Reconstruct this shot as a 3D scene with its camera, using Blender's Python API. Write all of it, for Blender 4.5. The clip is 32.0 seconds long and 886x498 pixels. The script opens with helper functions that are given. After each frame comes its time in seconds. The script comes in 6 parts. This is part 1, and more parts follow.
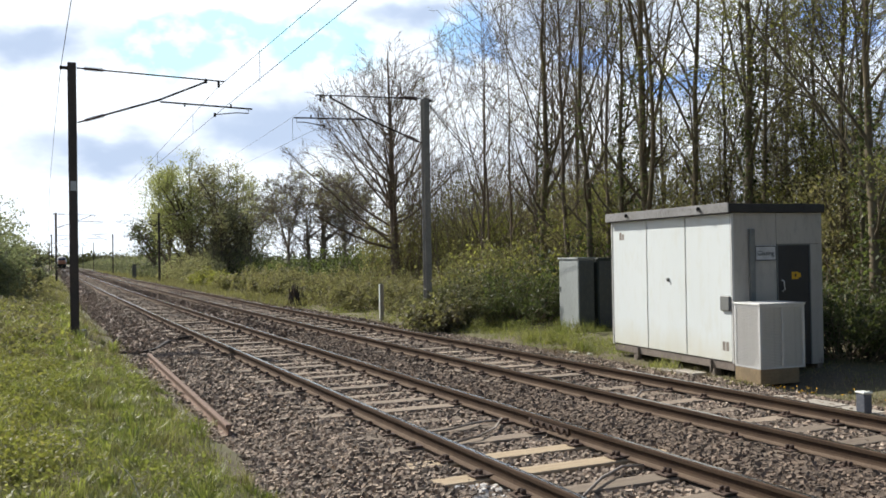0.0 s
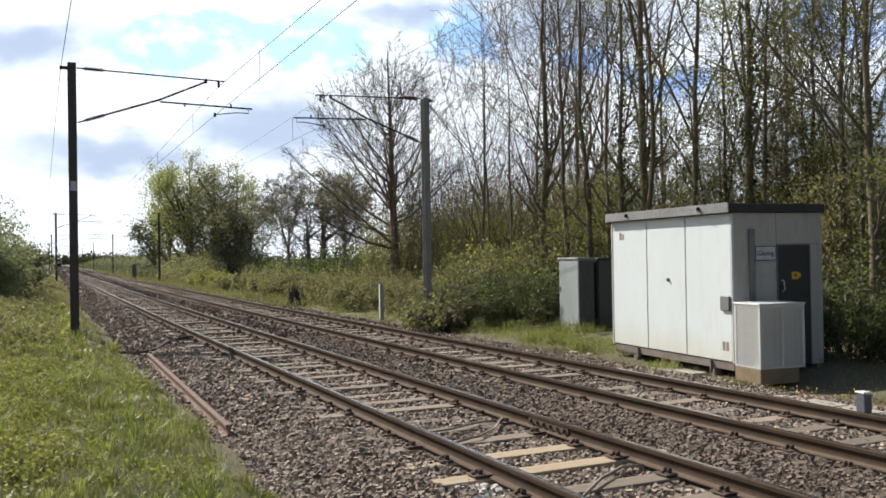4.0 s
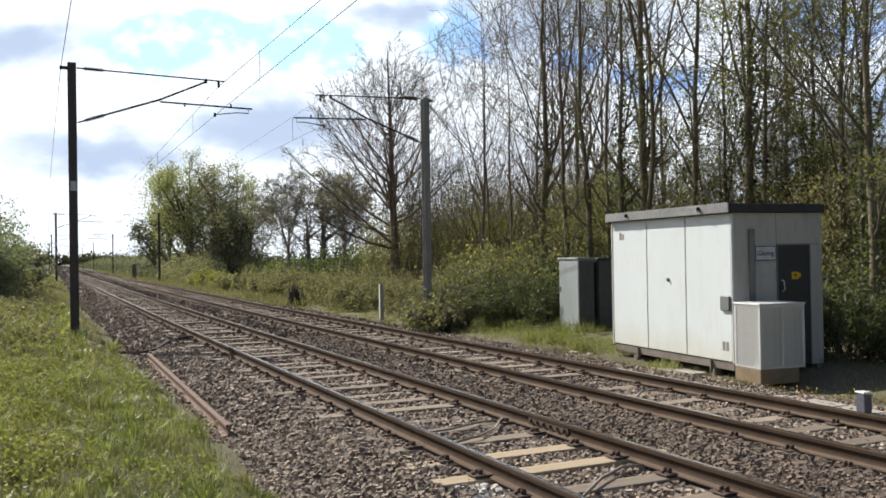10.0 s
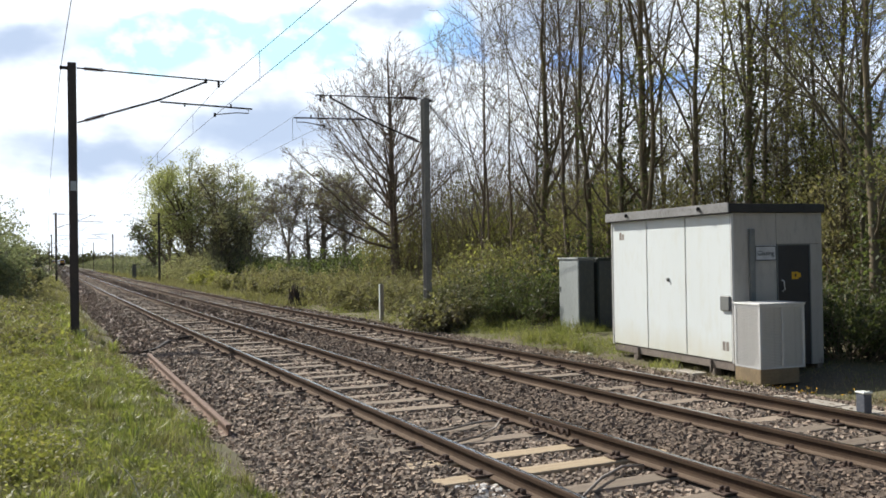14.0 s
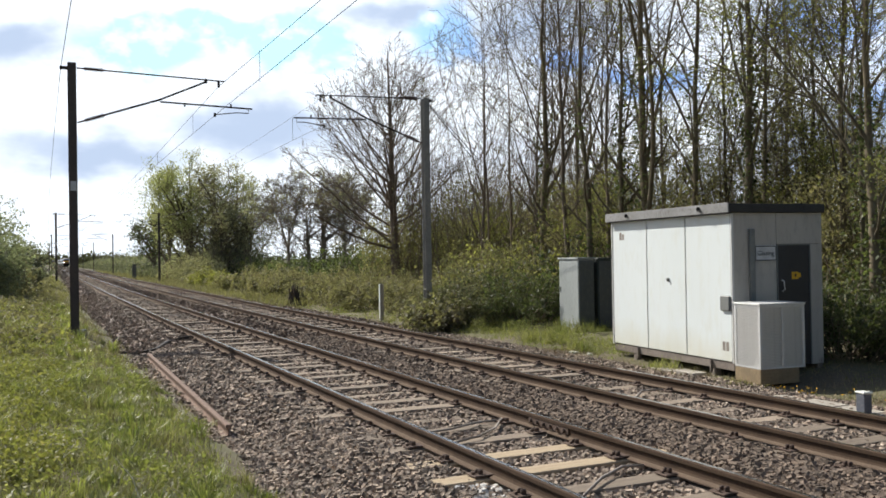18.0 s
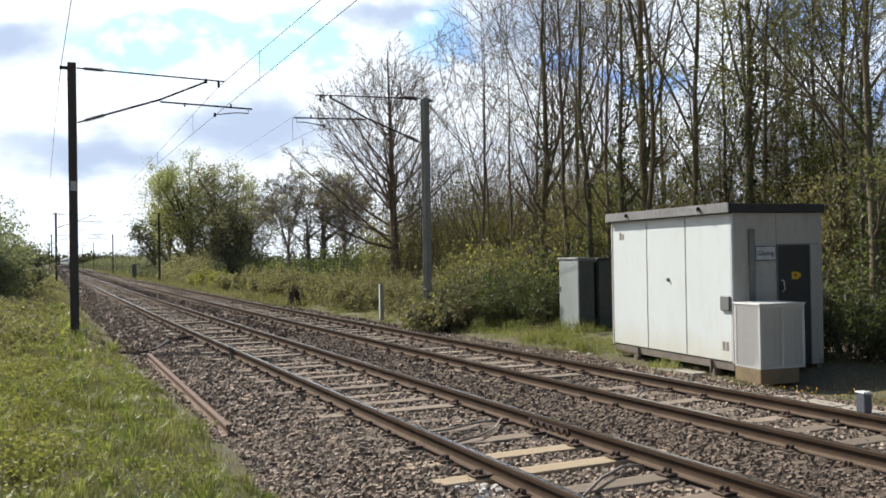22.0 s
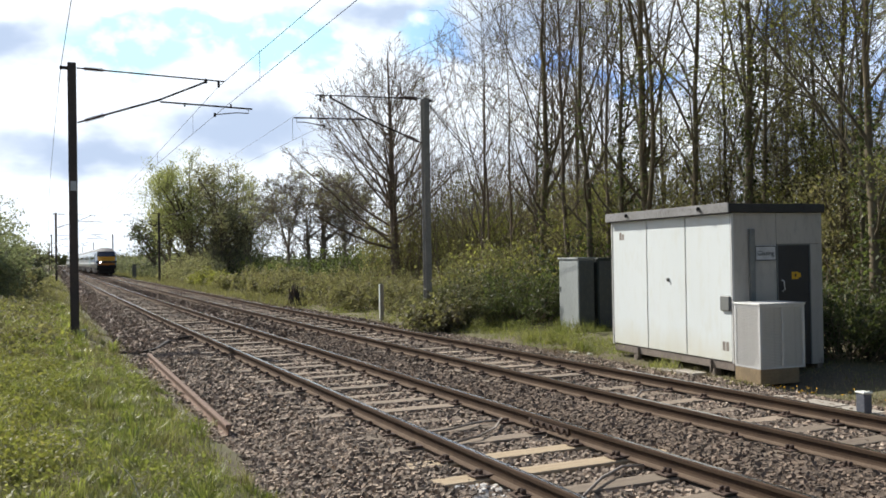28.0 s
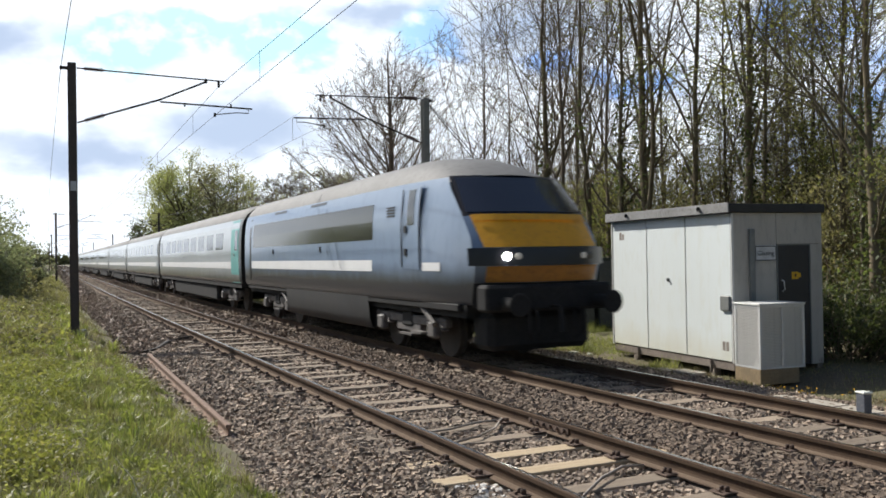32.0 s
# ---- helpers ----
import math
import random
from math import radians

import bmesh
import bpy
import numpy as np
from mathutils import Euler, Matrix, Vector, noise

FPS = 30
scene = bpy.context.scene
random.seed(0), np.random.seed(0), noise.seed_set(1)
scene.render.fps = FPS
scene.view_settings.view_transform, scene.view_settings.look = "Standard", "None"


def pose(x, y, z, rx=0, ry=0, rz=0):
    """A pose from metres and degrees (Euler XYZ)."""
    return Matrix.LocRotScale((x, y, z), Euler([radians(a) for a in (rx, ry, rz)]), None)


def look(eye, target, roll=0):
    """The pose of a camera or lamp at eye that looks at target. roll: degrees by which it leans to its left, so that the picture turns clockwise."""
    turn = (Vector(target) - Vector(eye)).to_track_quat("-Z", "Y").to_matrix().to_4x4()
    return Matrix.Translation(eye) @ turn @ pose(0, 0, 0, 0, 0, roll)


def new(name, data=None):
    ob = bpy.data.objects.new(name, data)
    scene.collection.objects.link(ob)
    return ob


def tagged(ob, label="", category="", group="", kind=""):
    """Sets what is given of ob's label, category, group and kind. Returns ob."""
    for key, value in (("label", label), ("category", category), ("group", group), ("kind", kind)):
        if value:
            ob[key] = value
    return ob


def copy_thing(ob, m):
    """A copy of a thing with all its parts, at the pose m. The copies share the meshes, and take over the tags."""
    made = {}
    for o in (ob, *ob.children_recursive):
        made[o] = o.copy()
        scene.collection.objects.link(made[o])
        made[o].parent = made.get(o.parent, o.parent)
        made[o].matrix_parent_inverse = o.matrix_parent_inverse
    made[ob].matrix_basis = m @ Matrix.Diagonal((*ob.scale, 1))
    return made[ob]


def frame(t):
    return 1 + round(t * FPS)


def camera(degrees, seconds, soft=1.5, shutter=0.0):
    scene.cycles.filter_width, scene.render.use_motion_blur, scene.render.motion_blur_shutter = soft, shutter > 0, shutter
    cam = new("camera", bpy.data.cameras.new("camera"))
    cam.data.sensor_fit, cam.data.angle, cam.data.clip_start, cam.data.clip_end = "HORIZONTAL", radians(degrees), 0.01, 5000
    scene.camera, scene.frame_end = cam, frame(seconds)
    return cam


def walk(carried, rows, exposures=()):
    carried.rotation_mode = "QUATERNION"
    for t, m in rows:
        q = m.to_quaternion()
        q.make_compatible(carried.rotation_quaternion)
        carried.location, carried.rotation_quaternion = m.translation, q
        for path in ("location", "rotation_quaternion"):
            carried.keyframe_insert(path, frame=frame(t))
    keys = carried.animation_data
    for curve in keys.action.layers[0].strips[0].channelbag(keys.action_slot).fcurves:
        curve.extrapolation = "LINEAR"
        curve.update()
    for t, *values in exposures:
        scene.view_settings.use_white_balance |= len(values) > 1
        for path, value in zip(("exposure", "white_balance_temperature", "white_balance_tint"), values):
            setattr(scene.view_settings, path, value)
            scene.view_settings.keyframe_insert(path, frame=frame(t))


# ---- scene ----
# ---- camera ----
EYE = Vector((0.0, 0.0, 1.8335))
YAW, PITCH = 0.436447, 0.008393
AIM = EYE + Vector((math.sin(YAW) * math.cos(PITCH), math.cos(YAW) * math.cos(PITCH), math.sin(PITCH)))
cam = camera(53.124, 32.0, soft=1.65, shutter=0.12)
walk(cam, [(0.0, look(EYE, AIM, -0.9166)), (32.0, look(EYE, AIM, -0.9166))], exposures=[(0.0, 0.30), (32.0, 0.30)])

# ---- world and sun ----
SUN_AZ, SUN_EL = -27.0, 42.0          # degrees from +y towards +x, and above the horizon
world = bpy.data.worlds.new("daylight")
scene.world = world
world.use_nodes = True
wn = world.node_tree.nodes
sky = wn.new("ShaderNodeTexSky")
sky.sky_type, sky.sun_disc = "NISHITA", False
sky.sun_elevation, sky.sun_rotation = radians(SUN_EL), radians(SUN_AZ)
sky.altitude, sky.air_density, sky.dust_density = 20, 1.0, 2.0
wn["Background"].inputs["Strength"].default_value = 0.075
world.node_tree.links.new(sky.outputs[0], wn["Background"].inputs["Color"])
sun = new("sun", bpy.data.lights.new("sun", "SUN"))
sun.data.energy, sun.data.angle, sun.data.color = 5.0, radians(0.6), (1.0, 0.955, 0.88)
_d = Vector((math.sin(radians(SUN_AZ)) * math.cos(radians(SUN_EL)), math.cos(radians(SUN_AZ)) * math.cos(radians(SUN_EL)), math.sin(radians(SUN_EL))))
sun.matrix_world = look(_d * 50, (0, 0, 0))


# ---- materials ----
def mix_rgb(nt, fac, a, b, blend="MIX"):
    n = nt.nodes.new("ShaderNodeMix")
    n.data_type, n.blend_type = "RGBA", blend
    for sock, v in ((n.inputs[0], fac), (n.inputs[6], a), (n.inputs[7], b)):
        if isinstance(v, bpy.types.NodeSocket):
            nt.links.new(v, sock)
        elif isinstance(v, tuple):
            sock.default_value = (*v, 1.0)[:4]
        else:
            sock.default_value = v
    return n.outputs[2]


def ramp(nt, src, lo, hi):
    n = nt.nodes.new("ShaderNodeMapRange")
    n.inputs[1].default_value, n.inputs[2].default_value = lo, hi
    nt.links.new(src, n.inputs[0])
    return n.outputs[0]


def noise_tex(nt, scale, detail=4.0, rough=0.6, stretch=None):
    n = nt.nodes.new("ShaderNodeTexNoise")
    n.inputs["Scale"].default_value, n.inputs["Detail"].default_value, n.inputs["Roughness"].default_value = scale, detail, rough
    co = nt.nodes.new("ShaderNodeTexCoord")
    if stretch:
        mp = nt.nodes.new("ShaderNodeMapping")
        mp.inputs["Scale"].default_value = stretch
        nt.links.new(co.outputs["Object"], mp.inputs[0])
        nt.links.new(mp.outputs[0], n.inputs["Vector"])
    else:
        nt.links.new(co.outputs["Object"], n.inputs["Vector"])
    return n.outputs["Fac"]


def surface(name, base, second=None, third=None, scale=2.0, fine=40.0, rough=0.7, metal=0.0, bump=0.2, bump_dist=0.01,
            island=0.0, obj_var=0.0, stretch=None, translucent=None, coat=0.0, spec=0.5, lo=0.35, hi=0.65, island_colour=None, low_tone=None):
    """A surface of two colours at a broad scale, a third as fine grain, with relief."""
    m = bpy.data.materials.new(name)
    m.use_nodes = True
    nt = m.node_tree
    bs = nt.nodes["Principled BSDF"]
    second = second or tuple(c * 0.72 for c in base)
    third = third or tuple(c * 0.85 for c in second)
    n1 = noise_tex(nt, scale, 5.0, 0.6, stretch)
    n2 = noise_tex(nt, fine, 3.0, 0.65, stretch)
    col = mix_rgb(nt, ramp(nt, n1, lo, hi), base, second)
    col = mix_rgb(nt, ramp(nt, n2, 0.5, 0.72), col, third)
    if island or island_colour:
        geo = nt.nodes.new("ShaderNodeNewGeometry")
        if island_colour:
            col = mix_rgb(nt, ramp(nt, geo.outputs["Random Per Island"], 0.45, 1.0), col, island_colour)
        if island:
            hsv = nt.nodes.new("ShaderNodeHueSaturation")
            mr = nt.nodes.new("ShaderNodeMapRange")
            mr.inputs[3].default_value, mr.inputs[4].default_value = 1 - island, 1 + island
            wn2 = nt.nodes.new("ShaderNodeTexWhiteNoise")
            wn2.noise_dimensions = "1D"
            nt.links.new(geo.outputs["Random Per Island"], wn2.inputs["W"])
            nt.links.new(wn2.outputs["Value"], mr.inputs[0])
            nt.links.new(mr.outputs[0], hsv.inputs["Value"])
            nt.links.new(col, hsv.inputs["Color"])
            col = hsv.outputs[0]
    if obj_var:
        info = nt.nodes.new("ShaderNodeObjectInfo")
        hsv = nt.nodes.new("ShaderNodeHueSaturation")
        mr = nt.nodes.new("ShaderNodeMapRange")
        mr.inputs[3].default_value, mr.inputs[4].default_value = 1 - obj_var, 1 + obj_var
        nt.links.new(info.outputs["Random"], mr.inputs[0])
        nt.links.new(mr.outputs[0], hsv.inputs["Value"])
        nt.links.new(col, hsv.inputs["Color"])
        col = hsv.outputs[0]
    if low_tone:
        # a second colour towards the bottom (stains on the hut), uneven along its upper edge: colour, height where it
        # ends, height where it covers
        low_col, z_end, z_full, uneven = low_tone
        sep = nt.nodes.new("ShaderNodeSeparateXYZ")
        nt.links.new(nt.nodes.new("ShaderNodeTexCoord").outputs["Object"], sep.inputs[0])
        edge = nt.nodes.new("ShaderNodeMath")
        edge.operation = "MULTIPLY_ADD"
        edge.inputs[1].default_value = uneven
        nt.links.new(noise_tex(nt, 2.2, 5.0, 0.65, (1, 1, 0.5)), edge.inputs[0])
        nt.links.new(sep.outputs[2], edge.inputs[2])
        col = mix_rgb(nt, ramp(nt, edge.outputs[0], z_end + uneven / 2, z_full + uneven / 2), col, low_col)
    nt.links.new(col, bs.inputs["Base Color"])
    bs.inputs["Roughness"].default_value, bs.inputs["Metallic"].default_value = rough, metal
    bs.inputs["Specular IOR Level"].default_value = spec
    bs.inputs["Coat Weight"].default_value = coat
    if bump:
        bn = nt.nodes.new("ShaderNodeBump")
        bn.inputs["Strength"].default_value, bn.inputs["Distance"].default_value = bump, bump_dist
        nt.links.new(n2, bn.inputs["Height"])
        nt.links.new(bn.outputs[0], bs.inputs["Normal"])
    if translucent:
        tr = nt.nodes.new("ShaderNodeBsdfTranslucent")
        nt.links.new(mix_rgb(nt, 1.0, col, translucent, "MULTIPLY"), tr.inputs["Color"])
        mx = nt.nodes.new("ShaderNodeMixShader")
        mx.inputs[0].default_value = 0.45
        nt.links.new(bs.outputs[0], mx.inputs[1])
        nt.links.new(tr.outputs[0], mx.inputs[2])
        nt.links.new(mx.outputs[0], nt.nodes["Material Output"].inputs[0])
    return m


def glowing(name, colour, strength):
    m = bpy.data.materials.new(name)
    m.use_nodes = True
    bs = m.node_tree.nodes["Principled BSDF"]
    bs.inputs["Base Color"].default_value = (*colour, 1)
    bs.inputs["Emission Color"].default_value = (*colour, 1)
    bs.inputs["Emission Strength"].default_value = strength
    return m


M_EARTH = surface("earth_and_grass", (0.12, 0.12, 0.05), (0.15, 0.12, 0.08), (0.085, 0.08, 0.04), scale=0.6, fine=14, rough=0.95, bump=0.6, bump_dist=0.03)
M_BED = surface("ballast_bed", (0.20, 0.155, 0.125), (0.145, 0.11, 0.09), (0.27, 0.21, 0.172), scale=1.2, fine=16, rough=0.92, bump=1.0, bump_dist=0.04)
M_STONE = surface("ballast_stone", (0.255, 0.197, 0.148), (0.145, 0.11, 0.082), (0.46, 0.39, 0.315), scale=3, fine=50, rough=0.85, bump=0.4, bump_dist=0.004, island=0.68)
M_STONE_CESS = surface("ballast_stone_grey", (0.18, 0.135, 0.10), (0.125, 0.095, 0.071), (0.235, 0.182, 0.138), scale=3, fine=50, rough=0.9, bump=0.4, bump_dist=0.004, island=0.5)
M_STONE_PALE = surface("ballast_stone_white", (0.62, 0.60, 0.56), (0.48, 0.46, 0.43), scale=3, fine=50, rough=0.85, bump=0.3, bump_dist=0.004, island=0.3)
M_RAIL = surface("rail_rust", (0.078, 0.053, 0.037), (0.055, 0.038, 0.028), (0.105, 0.072, 0.05), scale=4, fine=60, rough=0.9, bump=0.25, bump_dist=0.003, spec=0.12)
M_RAILFOOT = surface("rail_foot_dust", (0.14, 0.105, 0.077), (0.11, 0.08, 0.06), (0.17, 0.128, 0.094), scale=4, fine=50, rough=0.95, bump=0.3, bump_dist=0.003, spec=0.12)
M_RAILTOP = surface("rail_running_steel", (0.52, 0.50, 0.48), (0.42, 0.40, 0.38), (0.32, 0.30, 0.28), scale=6, fine=80, rough=0.24, metal=1.0, bump=0.05, stretch=(1, 0.1, 1))
M_RUST = surface("spare_rail_rust", (0.205, 0.135, 0.10), (0.145, 0.095, 0.072), (0.27, 0.185, 0.14), scale=5, fine=70, rough=0.9, bump=0.3, bump_dist=0.003)
M_TIMBER = surface("sleeper_timber", (0.30, 0.242, 0.18), (0.22, 0.175, 0.13), (0.15, 0.118, 0.09), scale=3, fine=24, rough=0.9, bump=0.5, bump_dist=0.006, obj_var=0.3, stretch=(0.25, 6, 3))
M_TIMBER_NEW = surface("sleeper_timber_new", (0.50, 0.40, 0.27), (0.40, 0.31, 0.20), (0.30, 0.22, 0.14), scale=3, fine=24, rough=0.88, bump=0.4, bump_dist=0.005, obj_var=0.1, stretch=(0.25, 6, 3))
M_IRON = surface("baseplate_iron", (0.11, 0.072, 0.052), (0.075, 0.05, 0.038), scale=8, fine=60, rough=0.85, bump=0.3)
M_MAST = surface("mast_steel_dark", (0.06, 0.05, 0.047), (0.09, 0.07, 0.06), (0.04, 0.035, 0.035), scale=1.5, fine=30, rough=0.65, metal=0.2, bump=0.1, obj_var=0.1)
M_MAST_GALV = surface("mast_steel_galvanised", (0.30, 0.30, 0.29), (0.22, 0.22, 0.215), (0.17, 0.165, 0.16), scale=1.5, fine=30, rough=0.55, metal=0.35, bump=0.1)
M_WIRE = surface("copper_wire_dull", (0.04, 0.035, 0.033), scale=3, rough=0.85, metal=0.0, bump=0)
M_INSUL = surface("insulator_brown", (0.06, 0.035, 0.03), (0.045, 0.03, 0.026), scale=9, rough=0.25, bump=0)
M_HUT = surface("hut_panel_white", (0.705, 0.755, 0.755), (0.68, 0.73, 0.725), (0.665, 0.70, 0.67), scale=0.9, fine=5, rough=0.5, bump=0.05, bump_dist=0.003, stretch=(1, 1, 0.35), lo=0.42, hi=0.75, low_tone=((0.60, 0.585, 0.48), 0.75, -0.05, 0.7))
# Shade on the end walls is put into the colour as a darker grey.
M_HUT_END = surface("hut_end_wall_shade", (0.44, 0.422, 0.385), (0.40, 0.382, 0.35), scale=0.9, fine=9, rough=0.6, bump=0.08, bump_dist=0.003, stretch=(1, 1, 0.35))
M_ROOF_EDGE = surface("hut_roof_edge_grey", (0.28, 0.28, 0.28), (0.21, 0.21, 0.205), (0.15, 0.15, 0.14), scale=2, fine=18, rough=0.7, bump=0.15)
M_FELT = surface("roof_felt_dark", (0.05, 0.05, 0.048), (0.035, 0.035, 0.034), scale=2, fine=25, rough=0.9, bump=0.3)
M_DARK = surface("dark_gap", (0.03, 0.03, 0.03), scale=3, rough=0.8, bump=0)
M_DOOR = surface("door_dark_blue_black", (0.028, 0.03, 0.036), (0.022, 0.023, 0.028), scale=2, rough=0.5, bump=0.05)
M_PLINTH = surface("plinth_brown_steel", (0.21, 0.18, 0.155), (0.15, 0.125, 0.105), (0.26, 0.215, 0.18), scale=3, fine=30, rough=0.85, bump=0.3)
M_CONC = surface("concrete_weathered", (0.42, 0.385, 0.33), (0.33, 0.30, 0.25), (0.26, 0.23, 0.19), scale=3, fine=35, rough=0.92, bump=0.35, bump_dist=0.005)
M_AC = surface("louvre_box_white", (0.66, 0.66, 0.65), (0.60, 0.60, 0.585), scale=2, fine=30, rough=0.5, metal=0.1, bump=0.05)
M_LOUVRE = surface("louvre_grey", (0.66, 0.655, 0.63), (0.60, 0.595, 0.57), scale=2, fine=30, rough=0.6, metal=0.0, bump=0.05)
M_ACBASE = surface("sand_brick_base", (0.30, 0.225, 0.13), (0.22, 0.165, 0.10), (0.17, 0.13, 0.08), scale=4, fine=30, rough=0.92, bump=0.35)
M_CABINET = surface("cabinet_grey_green", (0.36, 0.385, 0.38), (0.30, 0.325, 0.32), (0.24, 0.26, 0.25), scale=1.5, fine=20, rough=0.55, bump=0.08, stretch=(1, 1, 0.4))
M_CABINET_DK = surface("cabinet_dark_green", (0.05, 0.062, 0.057), (0.035, 0.045, 0.042), scale=1.5, rough=0.6, bump=0.08)
M_SIGN = surface("sign_white", (0.62, 0.64, 0.66), scale=4, rough=0.45, bump=0)
M_BLACK = surface("sign_black", (0.015, 0.015, 0.017), scale=4, rough=0.5, bump=0)
M_YELLOW = surface("warning_yellow", (0.72, 0.42, 0.02), scale=6, rough=0.5, bump=0)
M_GREYDK = surface("grey_cover", (0.20, 0.21, 0.20), (0.16, 0.165, 0.16), scale=4, rough=0.6, bump=0.05)
M_CABLE = surface("cable_pale", (0.33, 0.29, 0.25), (0.22, 0.19, 0.165), scale=6, rough=0.75, bump=0.1)
M_CABLE_DK = surface("cable_dark", (0.07, 0.056, 0.046), scale=6, rough=0.7, bump=0.1)
M_BARK = surface("bark_grey_brown", (0.215, 0.168, 0.125), (0.155, 0.12, 0.088), (0.105, 0.08, 0.06), scale=1.5, fine=14, rough=0.95, bump=0.6, bump_dist=0.02, stretch=(1, 1, 0.3), obj_var=0.25)
# Bark of the far field trees, paled to stand for distance haze.
M_BARK_HAZE = surface("bark_haze_grey", (0.29, 0.255, 0.215), (0.225, 0.195, 0.16), (0.16, 0.138, 0.115), scale=1.5, fine=14, rough=0.95, bump=0.6, bump_dist=0.02, stretch=(1, 1, 0.3), obj_var=0.15)
M_BARK_IVY = surface("bark_olive", (0.16, 0.132, 0.085), (0.115, 0.093, 0.06), (0.09, 0.07, 0.045), scale=1.5, fine=14, rough=0.95, bump=0.6, bump_dist=0.02, stretch=(1, 1, 0.3), obj_var=0.25)
M_LEAF_SPRING = surface("leaf_spring_green", (0.235, 0.235, 0.085), (0.175, 0.18, 0.065), (0.285, 0.265, 0.115), scale=0.5, fine=3, rough=0.6, bump=0, island=0.35, translucent=(1.6, 1.7, 0.9), obj_var=0.12)
M_LEAF_OLIVE = surface("leaf_olive", (0.215, 0.205, 0.10), (0.172, 0.158, 0.082), (0.24, 0.205, 0.115), scale=0.5, fine=3, rough=0.65, bump=0, island=0.3, translucent=(1.4, 1.5, 0.8), obj_var=0.15)
# Far yellow-green leaves, with distance haze mixed in as a paler, cooler colour.
M_LEAF_FAR = surface("leaf_hazy_yellow_green", (0.315, 0.345, 0.18), (0.235, 0.258, 0.135), (0.37, 0.37, 0.215), scale=0.2, fine=1.2, rough=0.7, bump=0, island=0.3, translucent=(1.6, 1.6, 0.9), obj_var=0.12)
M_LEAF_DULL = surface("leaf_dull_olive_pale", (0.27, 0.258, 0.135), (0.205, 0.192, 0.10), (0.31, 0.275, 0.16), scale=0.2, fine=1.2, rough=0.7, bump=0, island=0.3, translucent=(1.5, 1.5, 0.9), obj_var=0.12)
# The willow's grey-green is pulled cooler to carry some distance haze.
M_LEAF_WILLOW = surface("leaf_willow_grey_green", (0.225, 0.242, 0.168), (0.175, 0.188, 0.13), (0.275, 0.28, 0.20), scale=0.5, fine=3, rough=0.65, bump=0, island=0.35, translucent=(1.4, 1.5, 0.9), obj_var=0.1)
M_LEAF_DARK = surface("leaf_dark_glossy", (0.105, 0.118, 0.065), (0.075, 0.085, 0.048), (0.15, 0.15, 0.09), scale=0.7, fine=4, rough=0.5, bump=0, island=0.55, spec=0.35, translucent=(1.2, 1.4, 0.6), obj_var=0.15)
M_LEAF_HEDGE = surface("leaf_hedge_grey_olive", (0.17, 0.172, 0.105), (0.115, 0.115, 0.07), (0.235, 0.225, 0.15), scale=0.9, fine=5, rough=0.5, bump=0, island=0.5, spec=0.4, translucent=(1.2, 1.3, 0.7), obj_var=0.15)
# Far olive leaves, lightened and cooled in place of haze.
M_LEAF_FARDULL = surface("leaf_hazy_olive", (0.35, 0.33, 0.215), (0.285, 0.27, 0.175), (0.40, 0.37, 0.25), scale=0.2, fine=1.2, rough=0.7, bump=0, island=0.3, translucent=(1.4, 1.5, 0.9), obj_var=0.15)
M_LEAF_DEEP = surface("leaf_deep_evergreen", (0.06, 0.074, 0.036), (0.042, 0.052, 0.026), (0.09, 0.098, 0.05), scale=0.7, fine=4, rough=0.5, bump=0, island=0.45, translucent=(1.2, 1.4, 0.6), obj_var=0.12)
M_SCRUB = surface("scrub_dull_grey_green", (0.165, 0.172, 0.115), (0.128, 0.132, 0.09), (0.20, 0.188, 0.135), scale=0.4, fine=2, rough=0.75, bump=0, island=0.35, translucent=(1.3, 1.4, 0.9), obj_var=0.12)
M_BRAMBLE = surface("bramble_leaf", (0.185, 0.178, 0.112), (0.22, 0.188, 0.135), (0.145, 0.14, 0.086), scale=0.8, fine=4, rough=0.65, bump=0, island=0.42, translucent=(1.3, 1.4, 0.7), obj_var=0.12)
M_NETTLE = surface("weed_leaf_yellow_green", (0.215, 0.21, 0.08), (0.165, 0.175, 0.055), (0.25, 0.215, 0.10), scale=0.5, fine=4, rough=0.6, bump=0, island=0.22, translucent=(1.5, 1.6, 0.8))
M_GRASS = surface("grass_blade", (0.15, 0.165, 0.06), (0.22, 0.21, 0.095), (0.33, 0.285, 0.18), scale=0.9, fine=2.5, rough=0.6, bump=0, island=0.35, translucent=(1.4, 1.6, 0.7))
M_TUSSOCK = surface("grass_tussock", (0.115, 0.135, 0.05), (0.245, 0.245, 0.105), (0.31, 0.28, 0.16), scale=2.4, fine=9, rough=0.45, bump=0, island=0.4, translucent=(1.4, 1.6, 0.7), lo=0.42, hi=0.60)
M_GRASS_DULL = surface("grass_blade_dull", (0.165, 0.16, 0.08), (0.22, 0.195, 0.115), (0.15, 0.135, 0.08), scale=0.5, fine=1.5, rough=0.7, bump=0, island=0.35, translucent=(1.3, 1.4, 0.8))
M_STUMP = surface("stump_dark_wood", (0.075, 0.058, 0.045), (0.045, 0.036, 0.03), (0.12, 0.092, 0.07), scale=4, fine=30, rough=0.95, bump=0.6, bump_dist=0.02, stretch=(1, 1, 0.3))
M_STRAW = surface("dry_stalk", (0.33, 0.27, 0.16), (0.26, 0.20, 0.12), scale=1, rough=0.8, bump=0, island=0.3)
M_BLEACHED = surface("bleached_stalk", (0.62, 0.58, 0.48), (0.5, 0.46, 0.37), scale=1, rough=0.7, bump=0, island=0.2)
